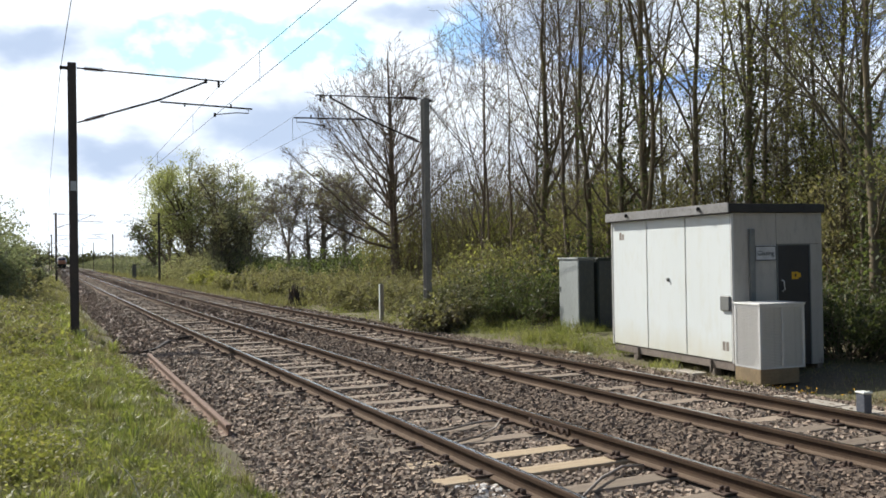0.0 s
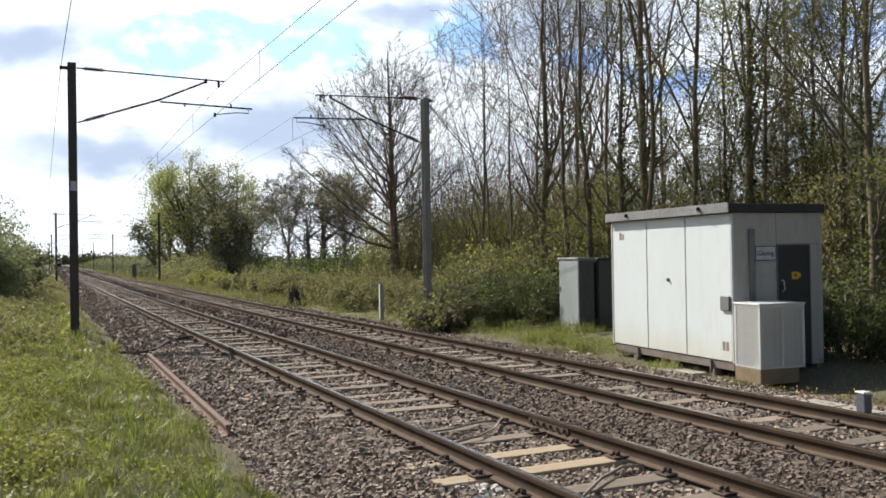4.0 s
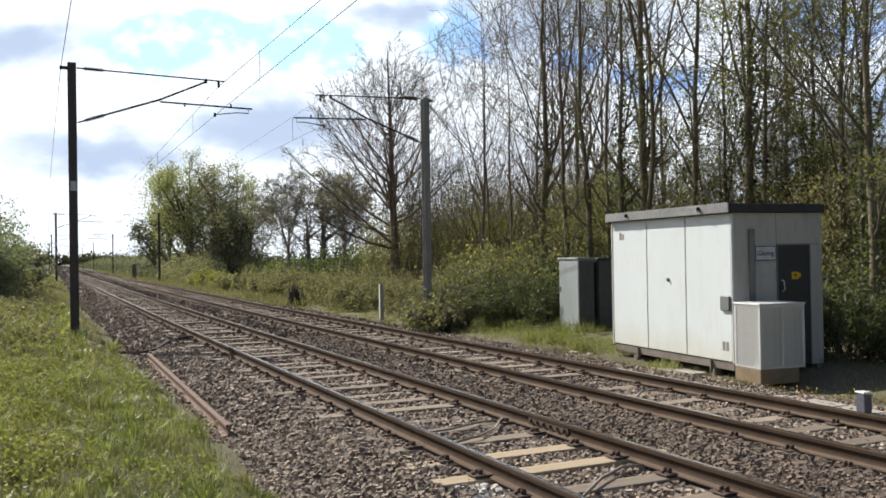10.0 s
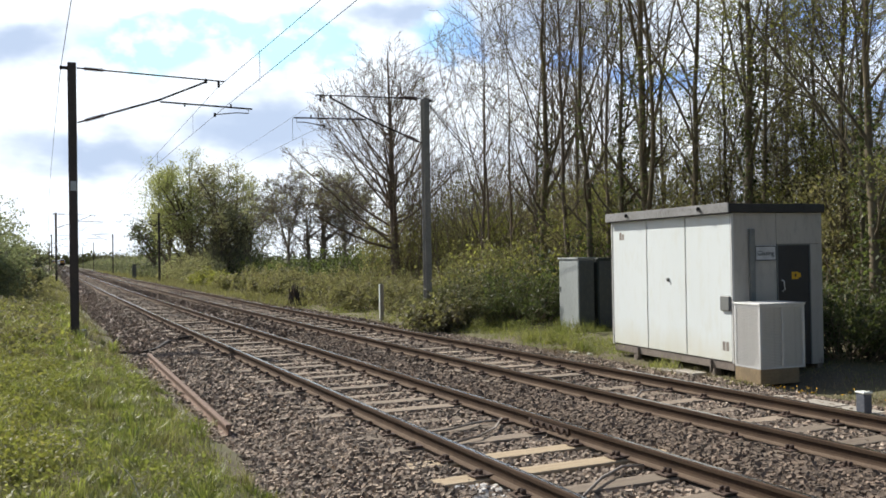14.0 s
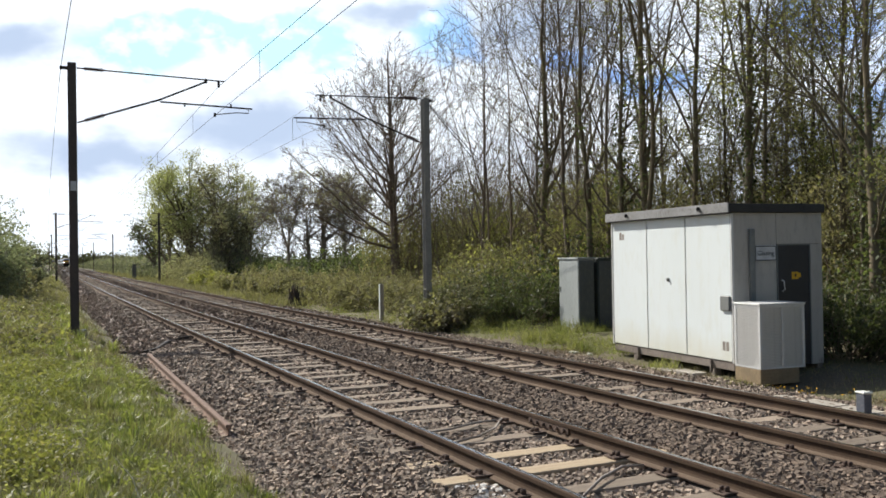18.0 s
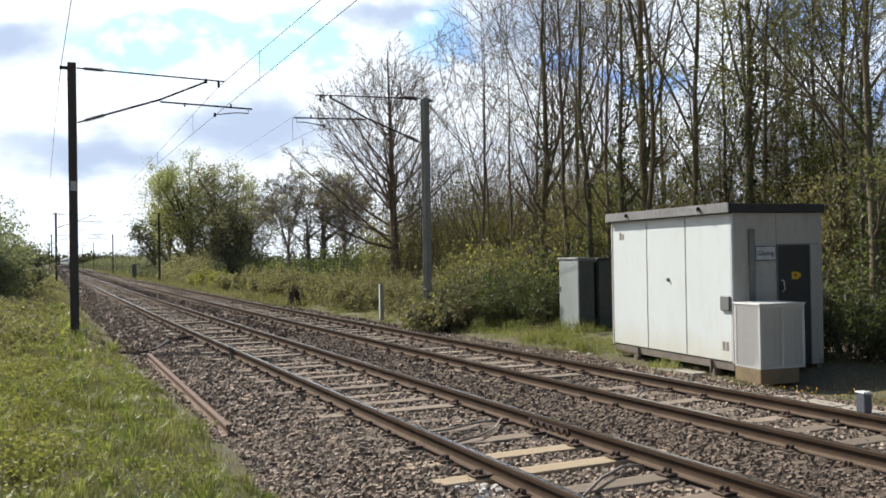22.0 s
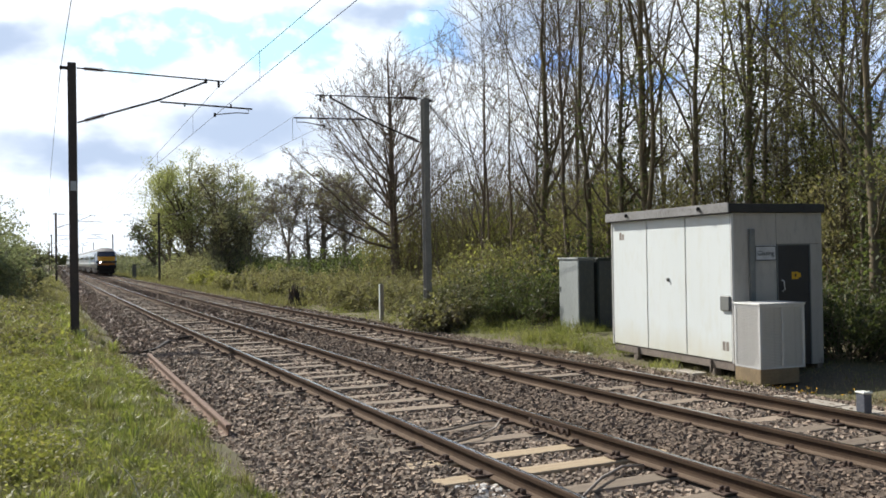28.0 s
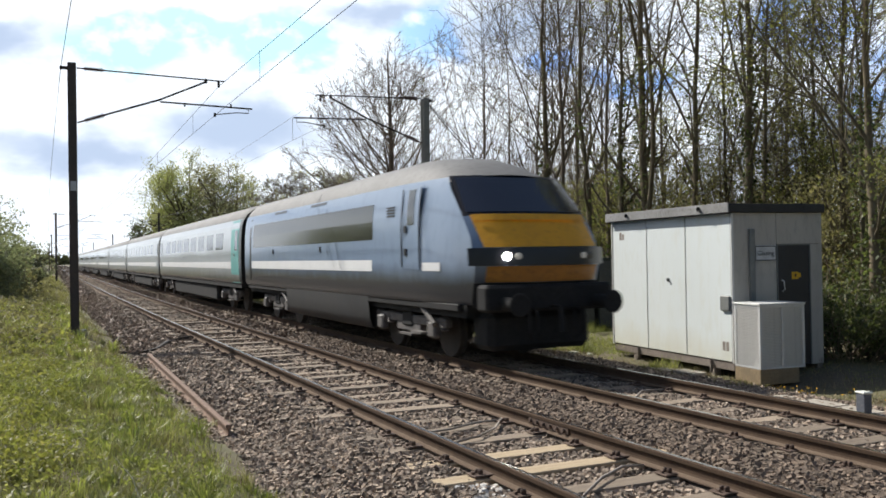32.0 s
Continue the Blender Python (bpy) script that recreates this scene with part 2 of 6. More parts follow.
M_TWIG = surface("dry_twig", (0.22, 0.17, 0.12), (0.15, 0.115, 0.085), scale=1, rough=0.9, bump=0, island=0.3)


# ---- helpers ----
def fast_mesh(name, verts, faces, smooth=False):
    """A mesh from vertex and face arrays; all faces have the same number of corners."""
    verts, faces = np.asarray(verts, np.float32), np.asarray(faces, np.int32)
    me = bpy.data.meshes.new(name)
    n, k = faces.shape
    me.vertices.add(len(verts)), me.loops.add(n * k), me.polygons.add(n)
    me.vertices.foreach_set("co", verts.ravel())
    me.loops.foreach_set("vertex_index", faces.ravel())
    me.polygons.foreach_set("loop_start", np.arange(0, n * k, k, dtype=np.int32))
    me.polygons.foreach_set("use_smooth", np.full(n, smooth))
    me.update(calc_edges=True)
    return me


def lay(name, me, material, parent=None, label="", m=None):
    ob = new(name, me)
    if material is not None and not me.materials:
        me.materials.append(material)
    if parent is not None:
        ob.parent = parent
    if m is not None:
        ob.matrix_basis = m
    if label:
        ob["label"] = label
    return ob


def part(name, bm, material, parent, label="", m=None, smooth=False):
    me = bpy.data.meshes.new(name)
    for f in bm.faces:
        f.smooth = smooth
    bm.to_mesh(me)
    bm.free()
    return lay(name, me, material, parent, label, m)


def thing(name, m, label, category, group="", kind=""):
    ob = new(name)
    ob.empty_display_size = 0.2
    ob.matrix_basis = m
    return tagged(ob, label, category, group, kind)


def box(bm, x0, x1, y0, y1, z0, z1, bevel=0.0):
    vs = bmesh.ops.create_cube(bm, size=1.0)["verts"]
    for v in vs:
        v.co = Vector(((x0 + x1) / 2 + v.co.x * (x1 - x0), (y0 + y1) / 2 + v.co.y * (y1 - y0), (z0 + z1) / 2 + v.co.z * (z1 - z0)))
    if bevel:
        bmesh.ops.bevel(bm, geom=list({e for v in vs for e in v.link_edges}), offset=bevel, segments=1, affect="EDGES")
    return bm


def boxed(*a, bevel=0.0):
    return box(bmesh.new(), *a, bevel=bevel)


def tube(bm, pts, r, sides=6, r1=None):
    """A round bar along points."""
    pts = [Vector(p) for p in pts]
    rings = []
    for i, p in enumerate(pts):
        d = (pts[min(i + 1, len(pts) - 1)] - pts[max(i - 1, 0)]).normalized()
        a = d.orthogonal().normalized()
        b = d.cross(a)
        rr = r if r1 is None else r + (r1 - r) * i / (len(pts) - 1)
        rings.append([bm.verts.new(p + (a * math.cos(2 * math.pi * j / sides) + b * math.sin(2 * math.pi * j / sides)) * rr) for j in range(sides)])
    for q, s in zip(rings, rings[1:]):
        for j in range(sides):
            # keep the nearest corner pairing by a fixed start
            bm.faces.new((q[j], q[(j + 1) % sides], s[(j + 1) % sides], s[j]))
    bm.faces.new(rings[0][::-1]), bm.faces.new(rings[-1])
    return bm


def lathe(bm, prof, at, axis, sides=12):
    """Rings of (distance along the axis, radius) about an axis."""
    axis = Vector(axis).normalized()
    a = axis.orthogonal().normalized()
    b = axis.cross(a)
    rings = [[bm.verts.new(Vector(at) + axis * h + (a * math.cos(2 * math.pi * j / sides) + b * math.sin(2 * math.pi * j / sides)) * r) for j in range(sides)] for h, r in prof]
    for q, s in zip(rings, rings[1:]):
        for j in range(sides):
            bm.faces.new((q[j], q[(j + 1) % sides], s[(j + 1) % sides], s[j]))
    bm.faces.new(rings[0][::-1]), bm.faces.new(rings[-1])
    return bm


# ---- the line of the tracks ----
BEND, BEND_END = 0.000256, 65.5
TRACK_1, TRACK_2, GAUGE = 4.515, 7.719, 1.505


def off(y):
    """How far the line has swung to the right at y."""
    y = np.maximum(y, 0.0)
    return np.where(y < BEND_END, BEND * y * y / 2, BEND * BEND_END * (y - BEND_END / 2))


def line_pose(u, y, z=0.0, turn=0.0):
    slope = float(BEND * min(max(y, 0.0), BEND_END))
    return pose(u + float(off(y)), y, z, 0, 0, -math.degrees(math.atan(slope)) + turn)


PROFILE_U = (-900, -120, -40, -9, -4, -1, 0.8, 1.5, 2.0, 3.0, 9.2, 10.6, 13, 17, 24, 60, 200, 1200)
PROFILE_Z = (-3, 0.2, 0.9, 0.75, 0.45, 0.18, 0.02, -0.16, -0.37, -0.50, -0.50, -0.40, -0.31, -0.25, -0.1, 0.3, 0.5, 2)


def ground_z(x, y):
    u = x - off(y)
    z = np.interp(u, PROFILE_U, PROFILE_Z)
    rough = np.where((u < 2.0) | (u > 10.2), 1.0, 0.0)
    bumps = 0.05 * np.sin(x * 1.3 + 0.6 * y) * np.sin(y * 0.9 - 0.4 * x) + 0.03 * np.sin(x * 3.1 - y * 2.3)
    near = np.exp(-np.abs(y) / 60)
    return z + bumps * rough * near


def strip(name, profile, ys, **kw):
    """A sheet whose cross-section (u, z) follows the line."""
    us, zs = np.array([p[0] for p in profile]), np.array([p[1] for p in profile])
    ys = np.asarray(ys, float)
    V = np.stack([us[None, :] + off(ys)[:, None], np.repeat(ys[:, None], len(us), 1), np.repeat(zs[None, :], len(ys), 0)], -1).reshape(-1, 3)
    n, k = len(ys), len(us)
    i, j = np.meshgrid(np.arange(n - 1), np.arange(k - 1), indexing="ij")
    a = (i * k + j).ravel()
    return fast_mesh(name, V, np.stack([a, a + 1, a + k + 1, a + k], -1), **kw)


# ---- sky beyond the trees, drifting slowly ----
def sky_material():
    m = bpy.data.materials.new("cloudy_sky")
    m.use_nodes = True
    nt = m.node_tree
    nt.nodes.remove(nt.nodes["Principled BSDF"])
    co = nt.nodes.new("ShaderNodeTexCoord")
    sc = nt.nodes.new("ShaderNodeVectorMath")
    sc.operation = "SCALE"
    sc.inputs["Scale"].default_value = 100.0
    nt.links.new(co.outputs["UV"], sc.inputs[0])

    def cloud_noise(scale, detail, rough, stretch=1.8):
        mp = nt.nodes.new("ShaderNodeMapping")
        mp.inputs["Scale"].default_value = (1, stretch, 1)
        nt.links.new(sc.outputs[0], mp.inputs[0])
        n = nt.nodes.new("ShaderNodeTexNoise")
        n.inputs["Scale"].default_value, n.inputs["Detail"].default_value, n.inputs["Roughness"].default_value = scale, detail, rough
        nt.links.new(mp.outputs[0], n.inputs["Vector"])
        return n

    warp = cloud_noise(0.30, 3, 0.5)
    wsub = nt.nodes.new("ShaderNodeVectorMath")
    wsub.operation = "SUBTRACT"
    wsub.inputs[1].default_value = (0.5, 0.5, 0.5)
    nt.links.new(warp.outputs["Color"], wsub.inputs[0])
    wmul = nt.nodes.new("ShaderNodeVectorMath")
    wmul.operation = "MULTIPLY"
    wmul.inputs[1].default_value = (5.0, 3.2, 0)
    nt.links.new(wsub.outputs[0], wmul.inputs[0])
    wadd = nt.nodes.new("ShaderNodeVectorMath")
    nt.links.new(sc.outputs[0], wadd.inputs[0])
    nt.links.new(wmul.outputs[0], wadd.inputs[1])

    def blob(az, el, ra, re, soft):
        s = nt.nodes.new("ShaderNodeVectorMath")
        s.operation = "SUBTRACT"
        s.inputs[1].default_value = (az, el, 0)
        nt.links.new(wadd.outputs[0], s.inputs[0])
        d = nt.nodes.new("ShaderNodeVectorMath")
        d.operation = "MULTIPLY"
        d.inputs[1].default_value = (1 / ra, 1 / re, 0)
        nt.links.new(s.outputs[0], d.inputs[0])
        ln = nt.nodes.new("ShaderNodeVectorMath")
        ln.operation = "LENGTH"
        nt.links.new(d.outputs[0], ln.inputs[0])
        mr = nt.nodes.new("ShaderNodeMapRange")
        mr.interpolation_type = "SMOOTHSTEP"
        mr.inputs[1].default_value, mr.inputs[2].default_value = 1 + soft, 1 - soft
        nt.links.new(ln.outputs["Value"], mr.inputs[0])
        return mr.outputs[0]

    def joined(items):
        acc = items[0]
        for it in items[1:]:
            n = nt.nodes.new("ShaderNodeMath")
            n.operation = "MAXIMUM"
            nt.links.new(acc, n.inputs[0]), nt.links.new(it, n.inputs[1])
            acc = n.outputs[0]
        return acc

    gaps = joined([blob(*b) for b in ((7.6, 13.2, 3.8, 1.7, 0.22), (16.6, 13.3, 4.2, 1.9, 0.2), (12.0, 14.6, 3.0, 0.8, 0.3), (39.5, 10.8, 3.0, 1.3, 0.4),
                                      (49.5, 13.8, 4.0, 2.0, 0.4), (26.8, 14.2, 2.0, 1.8, 0.4), (34.5, 12.0, 1.6, 0.9, 0.5), (58, 9, 6, 3, 0.4), (20, 24, 12, 4, 0.4))])
    greys = joined([blob(*b) for b in ((5.2, 6.6, 5.2, 1.2, 0.7), (14.8, 8.2, 5.0, 1.9, 0.6), (0.5, 12.6, 2.6, 1.3, 0.7), (33, 14.5, 6, 2, 0.9), (52, 6, 6, 2, 0.8), (24.0, 15.5, 4, 0.9, 0.8), (-10, 9, 6, 2, 0.8))])
    body = cloud_noise(0.22, 6, 0.62)
    white = mix_rgb(nt, ramp(nt, body.outputs["Fac"], 0.38, 0.62), (1.0, 1.07, 1.13), (0.78, 0.85, 0.96))
    col = mix_rgb(nt, greys, white, (0.44, 0.535, 0.70))
    soft = cloud_noise(0.42, 4, 0.5, 1.3)
    # fades to cyan at the left, a deeper blue at the right
    sep = nt.nodes.new("ShaderNodeSeparateXYZ")
    nt.links.new(sc.outputs[0], sep.inputs[0])
    blue = mix_rgb(nt, ramp(nt, sep.outputs[0], 18, 30), (0.54, 0.92, 1.08), (0.30, 0.48, 0.88))
    wisp = mix_rgb(nt, ramp(nt, soft.outputs["Fac"], 0.50, 0.72), blue, (1.0, 1.03, 1.08))
    col = mix_rgb(nt, gaps, col, wisp)
    em = nt.nodes.new("ShaderNodeEmission")
    em.inputs["Strength"].default_value = 1.07
    nt.links.new(col, em.inputs["Color"])
    nt.links.new(em.outputs[0], nt.nodes["Material Output"].inputs[0])
    return m


def sky_shell():
    az, el = np.radians(np.linspace(-35, 90, 64)), np.radians(np.linspace(-1.5, 33, 24))
    A, E2 = np.meshgrid(az, el, indexing="ij")
    r = 3400.0
    V = np.stack([r * np.sin(A) * np.cos(E2), r * np.cos(A) * np.cos(E2), r * np.sin(E2)], -1).reshape(-1, 3)
    k = len(el)
    i, j = np.meshgrid(np.arange(len(az) - 1), np.arange(k - 1), indexing="ij")
    a = (i * k + j).ravel()
    F = np.stack([a, a + 1, a + k + 1, a + k], -1)
    me = fast_mesh("sky_backdrop", V, F, smooth=True)
    uv = me.uv_layers.new(name="UVMap")
    flat = np.degrees(np.stack([A.ravel(), E2.ravel()], -1))[F.ravel()] / 100
    uv.data.foreach_set("uv", flat.astype(np.float32).ravel())
    ob = lay("sky_backdrop", me, sky_material())
    return tagged(ob, "bright white broken cloud with gaps of blue sky", "sky", kind="structure")


SKY = sky_shell()

# ---- ground ----
_xs = np.unique(np.concatenate([np.linspace(-1500, -60, 18), np.linspace(-60, -10, 26), np.arange(-10, 3, 0.35), np.arange(3, 11, 1.0), np.arange(11, 30, 0.7), np.linspace(30, 80, 18), np.linspace(80, 1800, 18)]))
_ys = np.unique(np.concatenate([np.linspace(-200, -10, 14), np.arange(-10, 40, 0.45), np.arange(40, 140, 2.5), np.linspace(140, 800, 40), np.linspace(800, 3600, 14)]))
_X, _Y = np.meshgrid(_xs, _ys, indexing="ij")
_k = len(_ys)
_i, _j = np.meshgrid(np.arange(len(_xs) - 1), np.arange(_k - 1), indexing="ij")
_a = (_i * _k + _j).ravel()
ground = lay("ground", fast_mesh("ground", np.stack([_X, _Y, ground_z(_X, _Y)], -1).reshape(-1, 3), np.stack([_a, _a + _k, _a + _k + 1, _a + 1], -1), True), M_EARTH)
tagged(ground, "rough grass and earth beside the railway", "ground", kind="structure")

BED = ((1.3, -0.52), (1.6, -0.36), (2.4, -0.37), (2.95, -0.25), (3.2, -0.19), (3.6, -0.20), (3.9, -0.208), (5.1, -0.208), (5.45, -0.185), (6.1, -0.165), (6.75, -0.185), (7.1, -0.208), (8.3, -0.208), (8.6, -0.185), (9.0, -0.20), (9.3, -0.29), (9.9, -0.36), (10.75, -0.385), (11.0, -0.52))
RAIL_YS = np.concatenate([np.arange(-8, 70, 1.0), np.arange(70, 1100, 12.0)])
bed = lay("ballast", strip("ballast", BED, RAIL_YS), M_BED)
tagged(bed, "brown crushed stone ballast bed under both tracks", "ballast", kind="structure")

# ---- rails ----
HEAD = ((-0.07, -0.159), (0.07, -0.159), (0.07, -0.148), (0.02, -0.132), (0.01, -0.115), (0.01, -0.055), (0.034, -0.042), (0.036, -0.010), (0.028, -0.002), (0.019, 0.0),
        (-0.021, 0.0), (-0.028, -0.002), (-0.036, -0.010), (-0.034, -0.042), (-0.01, -0.055), (-0.01, -0.115), (-0.02, -0.132), (-0.07, -0.148), (-0.07, -0.159))


def rail_mesh(u):
    me = strip("rail", [(u + a, z) for a, z in HEAD], RAIL_YS)
    me.materials.append(M_RAIL), me.materials.append(M_RAILTOP), me.materials.append(M_RAILFOOT)
    k = len(HEAD) - 1
    idx = np.tile(np.array([1 if j == 9 else 2 if j in (0, 1, 2, 16, 17) else 0 for j in range(k)], np.int32), len(RAIL_YS) - 1)
    me.polygons.foreach_set("material_index", idx)
    return me


TRACKS = []
for u0, txt in ((TRACK_1, "straight railway track with rusty rails and pale timber sleepers"), (TRACK_2, "further railway track with brown rails on timber sleepers")):
    tr = thing("railway_track", pose(0, 0, 0), txt, "railway track", "tracks", "structure")
    for s in (-1, 1):
        lay("rail", rail_mesh(u0 + s * GAUGE / 2), None, tr, "worn steel rail with rusty web")
    TRACKS.append(tr)


# ---- overhead line masts ----
def mast(u, y, side, k, material, detail=True):
    """A steel mast with its bracket arm; side +1 holds the wires over the track to its right. k: the arm's size."""
    label = "tall dark steel overhead line mast with a bracket arm" if material is M_MAST else "grey steel overhead line mast with a bracket arm"
    top = 6.83 if side > 0 else 6.72
    gz = float(ground_z(np.array(u + float(off(y))), np.array(float(y))))
    t = thing("overhead_line_mast", line_pose(u, y), label, "railway mast", "overhead line masts")
    bm = bmesh.new()
    w, d, th = 0.10, 0.11, 0.014
    box(bm, -w, w, -d, -d + th, gz - 0.1, top)
    box(bm, -w, w, d - th, d, gz - 0.1, top)
    box(bm, -th / 2, th / 2, -d + th, d - th, gz - 0.1, top)
    part("post", bm, material, t)
    part("footing", boxed(-0.2, 0.2, -0.2, 0.2, gz - 0.25, gz + 0.04, bevel=0.02), M_CONC, t)
    S = lambda a: side * a * k
    part("tie_tube", tube(bmesh.new(), [(S(0.75), 0, 6.70), (S(3.78), 0, 6.62)], 0.018 if detail else 0.03, 6), M_WIRE, t)
    part("strut_tube", tube(bmesh.new(), [(S(0.80), 0, 5.58), (S(2.10), 0, 6.03), (S(3.28), 0, 6.57)], 0.026 if detail else 0.035, 6), M_WIRE, t)
    part("registration_tube", tube(bmesh.new(), [(S(2.1), 0, 6.03), (S(2.13), 0, 5.98), (S(4.52), 0, 5.92)], 0.022 if detail else 0.03, 6), M_WIRE, t)
    part("steady_arm", tube(bmesh.new(), [(S(4.42), 0, 5.92), (S(4.42), 0, 5.80), (S(4.1), 0, 5.80), (S(3.52), 0, 5.72)], 0.014, 5), M_WIRE, t)
    if detail:
        for a0, z0, a1, z1 in ((0.12, 6.715, 0.80, 6.70), (0.12, 5.34, 0.82, 5.585)):
            ax = Vector((S(a1 - a0), 0, z1 - z0))
            L = ax.length
            prof = [(0, 0.02), (L * 0.25, 0.02)]
            for i in range(9):
                h = L * (0.26 + 0.072 * i)
                prof += [(h, 0.03), (h + 0.008, 0.062), (h + 0.022, 0.062), (h + 0.03, 0.03)]
            prof += [(L, 0.02)]
            part("insulator", lathe(bmesh.new(), prof, (S(a0), 0, z0), ax, 10), M_INSUL, t, "ribbed brown insulator", smooth=False)
        part("clamp", boxed(*sorted((S(3.60), S(3.66))), -0.03, 0.03, 6.45, 6.62, bevel=0.008), M_WIRE, t)
        part("clamp", boxed(*sorted((S(3.25), S(3.33))), -0.03, 0.03, 6.54, 6.66, bevel=0.008), M_WIRE, t)
        part("clamp", boxed(*sorted((S(2.72), S(2.76))), -0.02, 0.02, 5.89, 5.99, bevel=0.006), M_WIRE, t)
        part("clamp", boxed(*sorted((S(3.93), S(3.97))), -0.02, 0.02, 5.94, 6.03, bevel=0.006), M_WIRE, t)
        part("wire_clip", boxed(*sorted((S(3.49), S(3.55))), -0.03, 0.03, 5.66, 5.76, bevel=0.006), M_WIRE, t)
    if side > 0:
        part("bracket", boxed(-0.28, -0.09, -0.03, 0.03, 6.66, 6.74, bevel=0.01), M_WIRE, t)
        if detail:
            part("plate", boxed(-0.065, 0.075, -d - 0.006, -d - 0.001, 3.62, 3.86), M_SIGN, t, "small pale mast plate")
    elif detail:
        part("bracket", boxed(0.09, 0.24, -0.04, 0.04, 6.62, 6.70, bevel=0.01), M_WIRE, t)
        for i in range(2):
            part("stay", tube(bmesh.new(), [(0.1, 0.02 + 0.05 * i, 6.6), (1.9, 0.1 + 0.3 * i, 4.9)], 0.012, 5), M_WIRE, t)
    return t


MAST_YS = (24.0, 97.0, 172.0, 246.0, 320.0, 394.0)
for n, (y, ul, yr) in enumerate(zip(MAST_YS, (0.93, 1.33, 1.2, 0.95, 0.93, 0.93), (25.0, 95.0, 166.0, 238.0, 312.0, 390.0))):
    mast(ul, y, 1, 1.0, M_MAST, n < 2)
    mast(11.04, yr, -1, 0.92, M_MAST_GALV if n == 0 else M_MAST, n < 2)


def wires(name, u_sup, z_sup, sag, r, label, material=None, first=0):
    """A wire from mast to mast along the line, with a slight sag."""
    ys = [-50.0, *MAST_YS]
    pts = []
    for a, b in list(zip(ys, ys[1:]))[first:]:
        for i in range(12):
            f = i / 12
            y = a + (b - a) * f
            pts.append((u_sup + float(off(y)), y, z_sup - sag * 4 * f * (1 - f)))
    bm = tube(bmesh.new(), pts, r, 5)
    t = part(name, bm, material or M_WIRE, None, smooth=True)
    return tagged(t, label, "wire", "overhead wires")


for uc, kk, sd, uw in ((0.93, 1.0, 1, 4.44), (10.95, 0.92, -1, 7.72)):
    wires("catenary_wire", uc + sd * 3.63 * kk, 6.48, 0.45, 0.0065 if sd > 0 else 0.0045, "dark catenary wire slung between the masts")
    cw = wires("contact_wire", uc + sd * 3.52 * kk, 5.70, 0.03, 0.0065 if sd > 0 else 0.0045, "dark contact wire above the track")
    for i, y in enumerate(np.arange(-8, 160, 9.0)):
        span = np.searchsorted(MAST_YS, y)
        y0 = -50.0 if span == 0 else MAST_YS[span - 1]
        f = (y - y0) / 74.0
        top = 6.48 - 0.45 * 4 * f * (1 - f)
        x = uc + sd * 3.58 * kk + float(off(y))
        d = part("dropper", tube(bmesh.new(), [(x, y, 5.68), (x, y, top)], 0.006, 4), M_WIRE, cw)
wires("earth_wire", 0.68, 6.72, 0.7, 0.0075, "dark earth wire along the masts")
wires("earth_wire", 11.3, 6.5, 0.65, 0.011, "pale earth wire along the further masts", M_MAST_GALV, first=1)


